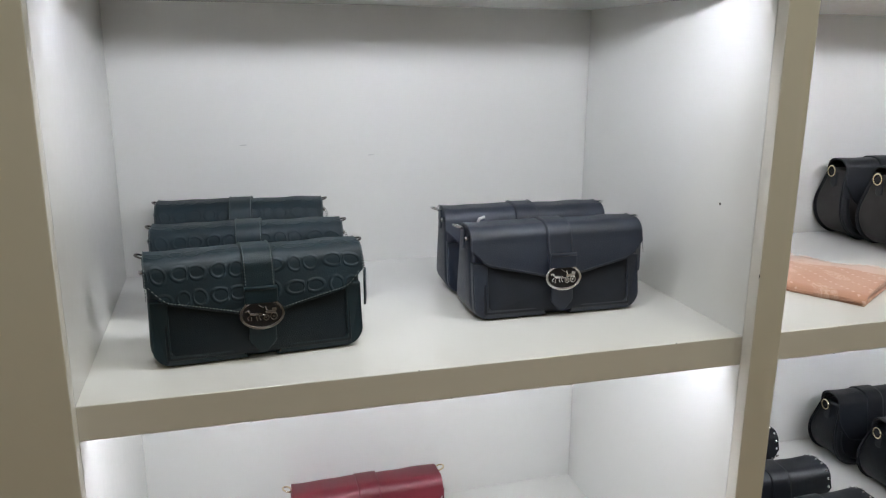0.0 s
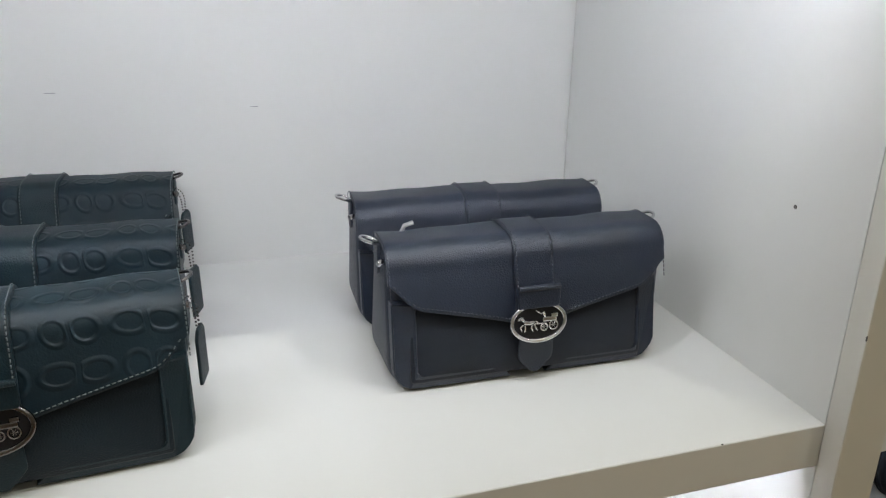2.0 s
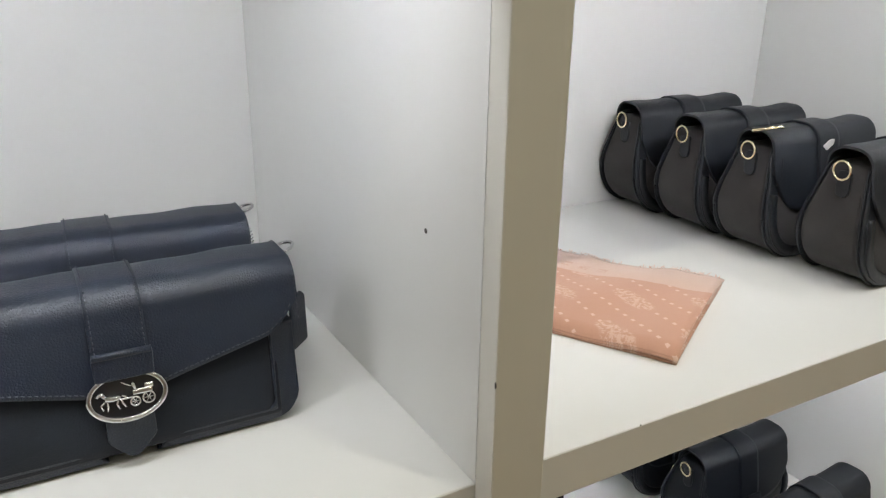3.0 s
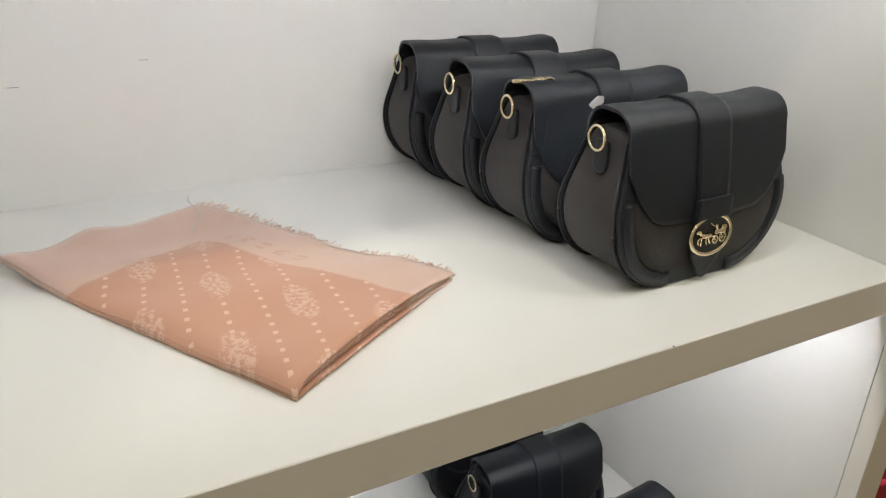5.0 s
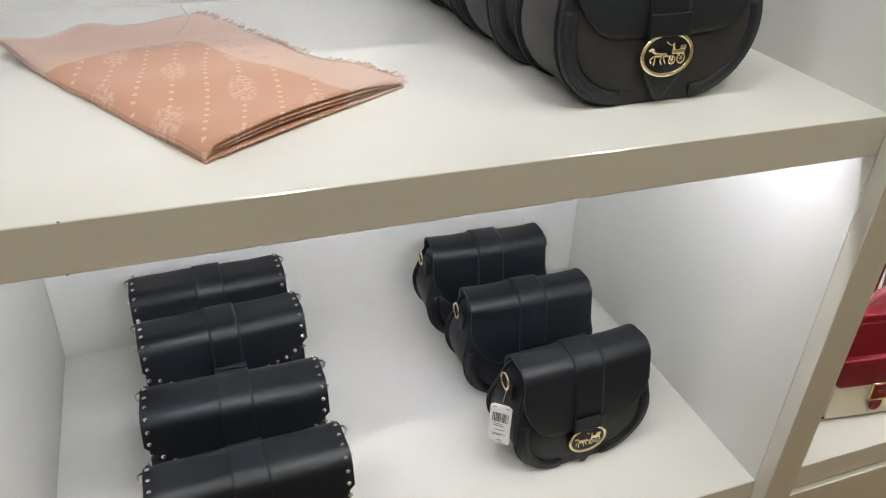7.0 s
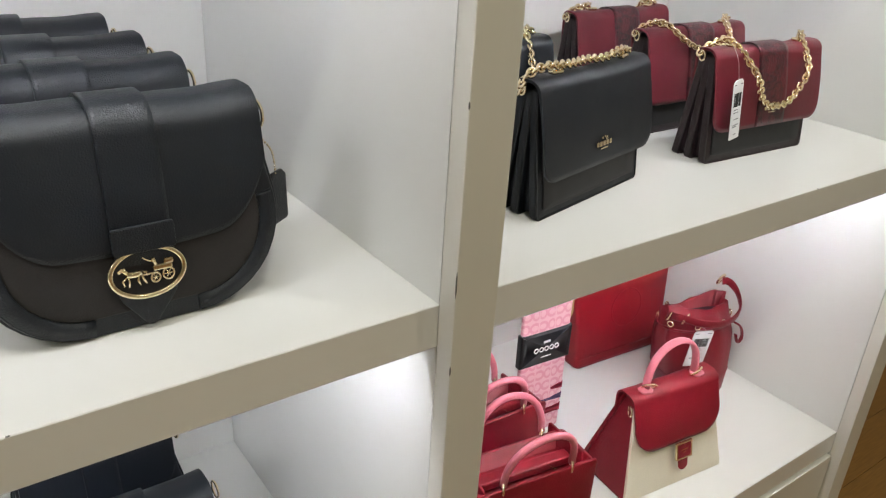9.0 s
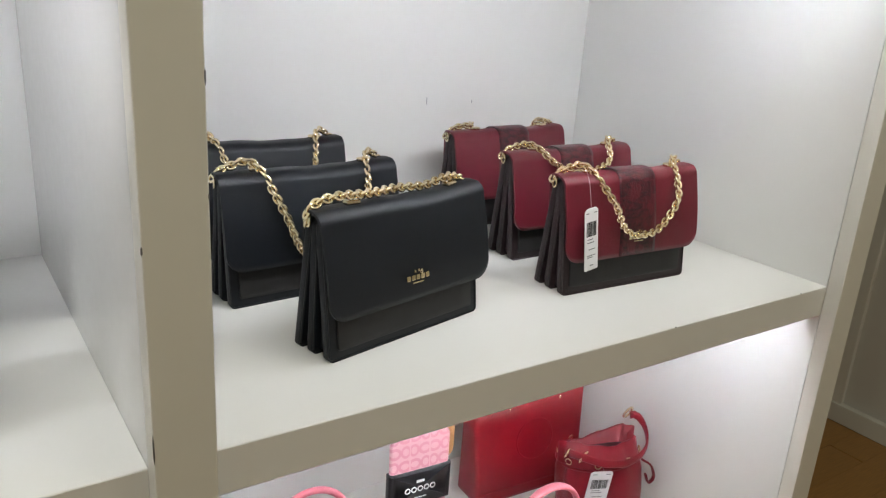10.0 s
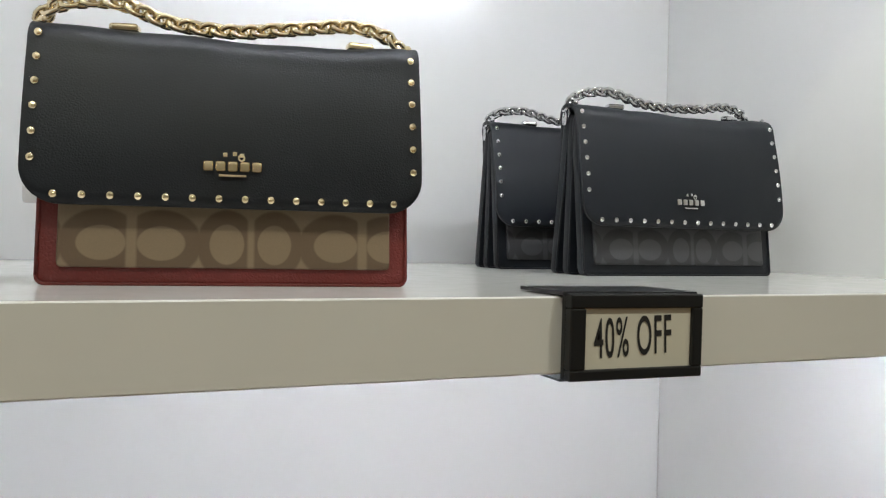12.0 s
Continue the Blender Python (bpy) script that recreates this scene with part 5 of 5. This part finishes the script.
# the bucket bag
bucket = thing("handbag", "red pebbled leather drawstring bucket bag with a price tag", "handbag", pose(2.523, 1.165, Z_LOW, 0, 0, -12), "red bags on the low shelf")
levels = []
for z, rx, ry, fold in ((0.0, 0.062, 0.050, 0), (0.004, 0.068, 0.056, 0), (0.05, 0.074, 0.060, 0.0005), (0.10, 0.078, 0.058, 0.001), (0.135, 0.078, 0.052, 0.002), (0.155, 0.072, 0.044, 0.004), (0.172, 0.072, 0.030, 0.005), (0.192, 0.072, 0.021, 0.006), (0.190, 0.067, 0.016, 0.006), (0.160, 0.060, 0.012, 0.003)):
    ring_pts = []
    for i in range(48):
        a = 2 * math.pi * i / 48
        c, s = math.cos(a), math.sin(a)
        e = (abs(c) ** 2.8 + abs(s) ** 2.8) ** (-1 / 2.8)
        f = 1 + fold / 0.06 * math.sin(a * 9 + 0.5)
        ring_pts.append((rx * c * e * f - 0.025 * z / 0.19, ry * s * e * f, z + (0.010 * math.sin(a * 2 + 0.7) if z > 0.18 else 0)))
    levels.append(ring_pts)
part("body", loft(levels), RED, bucket)
part("base_seam", tube(bmesh.new(), [Vector(p) * 1.0 + Vector((0, 0, 0)) for p in levels[2]][:] + [Vector(levels[2][0])], 0.0012, 5), RED, bucket)
# the mouth's dark inside is put in as a flat black disc below the rim
part("mouth_disc", loft([[(0.056 * math.cos(2 * math.pi * i / 24) - 0.022, 0.010 * math.sin(2 * math.pi * i / 24), z) for i in range(24)] for z in (0.160, 0.168, 0.170)]), ENAMEL, bucket, "flat black disc for the dark inside of the mouth")
cord = [(0.078 * math.cos(2 * math.pi * i / 30) * 1.03 - 0.02, 0.049 * math.sin(2 * math.pi * i / 30) * 1.03, 0.156) for i in range(31)]
part("drawstring", tube(bmesh.new(), cord, 0.0024, 6), RED, bucket)
for i in range(8):
    a = 2 * math.pi * (i + 0.5) / 8
    o = part("eyelet", ring(bmesh.new(), 0.0055, 0.0015, None, n=14, k=5), PALE_GOLD, bucket, "", pose(0.079 * math.cos(a) - 0.02, 0.050 * math.sin(a), 0.166, 0, 0, math.degrees(a) - 90))
strap = [(-0.092, -0.006, 0.178), (-0.085, -0.040, 0.188), (-0.05, -0.062, 0.182), (0.0, -0.066, 0.178), (0.04, -0.052, 0.190), (0.058, -0.022, 0.208), (0.054, 0.002, 0.222), (0.040, 0.010, 0.220)]
part("strap", tube(bmesh.new(), spline(strap, 0.008), 0.008, 8, 0.3, (0, 0, 1)), RED, bucket)
for x, y, z, r in ((-0.090, -0.006, 0.180, 60), (0.040, 0.010, 0.226, 20), (-0.075, -0.036, 0.182, 30)):
    part("d_ring", ring(bmesh.new(), 0.0115, 0.0021, None, n=18, k=6), PALE_GOLD, bucket, "polished gold ring", pose(x, y, z, 20, 0, r))
loop_pts = [(0.055, -0.030, 0.150), (0.072, -0.036, 0.138), (0.082, -0.036, 0.112), (0.070, -0.038, 0.104), (0.058, -0.040, 0.128)]
part("side_loop", tube(bmesh.new(), spline(loop_pts, 0.006), 0.0042, 7, 0.5), RED, bucket)
tag_on(bucket, pose(-0.062, -0.076, 0.178, 6, 3, -8), 0.042, 0.082, string=[(-0.055, -0.058, 0.176), (-0.056, -0.072, 0.176), (-0.062, -0.076, 0.176)])

# the socks
SOCK = canvas("pink_sock_knit", lin(240, 186, 194), lin(226, 148, 162), 0.5)
socks = thing("socks", "pair of pink patterned socks in a black paper sleeve", "socks", pose(2.152, 1.212, Z_LOW, -3, 0, -4))
bm = bmesh.new()
layer = bm.loops.layers.uv.verify()
slab(bm, rounded([(-0.052, 0, 0.006), (0.046, 0, 0.006), (0.056, 0.272, 0.014), (-0.050, 0.272, 0.014)], 5), -0.005, 0.005, 0.004, 0.001, 0.001, None, 4)
for f in bm.faces:
    for lp in f.loops:
        lp[layer].uv = (lp.vert.co.x, lp.vert.co.z)
part("sock", bm, SOCK, socks)
part("sleeve", slab(bmesh.new(), rounded([(-0.0545, 0.146, 0.002), (0.0555, 0.146, 0.002), (0.0575, 0.210, 0.002), (-0.0535, 0.210, 0.002)], 3), -0.0072, 0.0072, 0.003, 0.0005, 0.0005, None, 3), ENAMEL, socks, "black paper sleeve")
bm = bmesh.new()
for i in range(5):
    ring(bm, 0.0042, 0.0011, pose(-0.0216 + i * 0.0112, -0.0080, 0.176), n=12, k=5)
box(bm, -0.006, 0.008, -0.0085, -0.0075, 0.1875, 0.1915)
box(bm, -0.010, 0.012, -0.0084, -0.0075, 0.160, 0.1615)
tagged(part("print_bar", bm, PAPER, socks, "white print bars"), kind="stuff")
PURPLE = plain("purple_knit", lin(96, 70, 108), 0.85)
RED_KNIT = plain("red_knit", lin(170, 30, 60), 0.85)
for z0, z1, mt in ((0.080, 0.094, RED_KNIT), (0.058, 0.072, PURPLE), (0.032, 0.050, RED_KNIT)):
    part("stripe", slab(bmesh.new(), rounded([(-0.0525, z0, 0.001), (0.0465 + z0 * 0.037, z0, 0.001), (0.0465 + z1 * 0.037, z1, 0.001), (-0.0525, z1, 0.001)], 2), -0.0056, 0.0056, 0.003, 0.0002, 0.0002, None, 3), mt, socks)
KRAFT = plain("kraft_card", lin(176, 128, 78), 0.75)
part("hanger_card", slab(bmesh.new(), rounded([(-0.02, 0.21, 0.01), (0.068, 0.21, 0.016), (0.070, 0.290, 0.02), (0.0, 0.290, 0.014)], 5), 0.0062, 0.0085, 0.001, seg=2), KRAFT, socks, "tan card hanger")

# ---- small marks on the panels ----
hole = bmesh.new()
slab(hole, [(0.0022 * math.cos(2 * math.pi * k / 12), 0.0022 * math.sin(2 * math.pi * k / 12)) for k in range(12)], -0.0006, 0.0006, 0.0004, seg=2)
hole.transform(pose(BAY_R[0], 0.990, 1.306, 0, 0, 90))
unit_part("screw_hole", hole, GAP)
for x, z, length, turn in ((0.86, 1.262, 0.012, 80), (1.0, 1.285, 0.011, 80), (0.26, 1.335, 0.010, 70), (0.02, 1.36, 0.012, 86), (2.29, 1.315, 0.012, 4), (2.385, 1.312, 0.005, 3), (2.10, 1.02, 0.010, 60)):
    unit_part("scuff", box(bmesh.new(), x - (length if turn > 45 else 0.001) / 2, x + (length if turn > 45 else 0.001) / 2, Y_BACK - 0.0004, Y_BACK + 0.001, z - (0.0006 if turn > 45 else length) / 2, z + (0.0006 if turn > 45 else length) / 2), GREY_INK)
rnd = random.Random(11)
for a, b in zip(BAY_L, BAY_R):
    for z in (Z_MID, Z_MID - THICK):
        for _ in range(2):
            x = rnd.uniform(a + 0.05, b - 0.05)
            c = bmesh.new()
            bmesh.ops.create_icosphere(c, subdivisions=1, radius=1, matrix=Matrix.Translation((x, Y_SHELF + 0.0006, z - 0.0004 if z == Z_MID else z + 0.0004)) @ Matrix.Diagonal((rnd.uniform(0.0008, 0.0022), 0.0009, 0.0007, 1)))
            unit_part("chip", c, GAP)

for x, z, tall in ((BAY_R[1], 1.15, 0.03), (BAY_R[1], 1.31, 0.008), (BAY_R[1], 1.06, 0.012), (BAY_L[2], 1.43, 0.014), (BAY_L[2], 1.345, 0.006), (BAY_R[0], 1.22, 0.007)):
    c = bmesh.new()
    bmesh.ops.create_icosphere(c, subdivisions=1, radius=1, matrix=Matrix.Translation((x, Y_FRAME + 0.0005, z)) @ Matrix.Diagonal((0.0009, 0.0009, tall / 2, 1)))
    unit_part("chip", c, GAP)

# ---- the far side of the aisle and the floor ----
tagged(part("baseboard", boxed(4.39, 4.42, -3.4, 3.2, 0.0, 0.075, bevel=0.003), FRAME_PAINT), "cream painted baseboard along the aisle wall", "baseboard", kind="structure")
tagged(part("trim", boxed(4.40, 4.42, 1.66, 1.78, 0.076, CEILING, bevel=0.003), FRAME_PAINT), "cream painted door trim on the aisle wall", "trim", kind="structure")
floor_ob = bpy.data.objects["floor"]
plank = mesh_of("plank", boxed(-0.6, 0.6, -0.0625, 0.0625, -0.012, 0.0, bevel=0.0015), FLOOR_WOOD)
rnd = random.Random(4)
rest = bmesh.new()
for row in range(-27, 26):
    y = row * 0.126
    for col in range(-3, 5):
        x = col * 1.203 + (row % 3) * 0.401
        if x - 0.6 < room["x0"] or x + 0.6 > 4.39:
            x0, x1 = max(room["x0"], x - 0.6), min(4.39, x + 0.6)
            if x1 - x0 > 0.02:
                box(rest, x0, x1, y - 0.0625, y + 0.0625, -0.012, 0.0)
            continue
        if x > 1.6 and -1.4 < y < 3.1:
            p = new("plank", plank)
            p.parent = floor_ob
            p.matrix_basis = Matrix.Translation((x, y, rnd.uniform(-0.0004, 0.0)))
        else:
            box(rest, x - 0.6, x + 0.6, y - 0.0625, y + 0.0625, -0.012, 0.0)
tagged(part("floor_planks", rest, FLOOR_WOOD, floor_ob), kind="stuff")
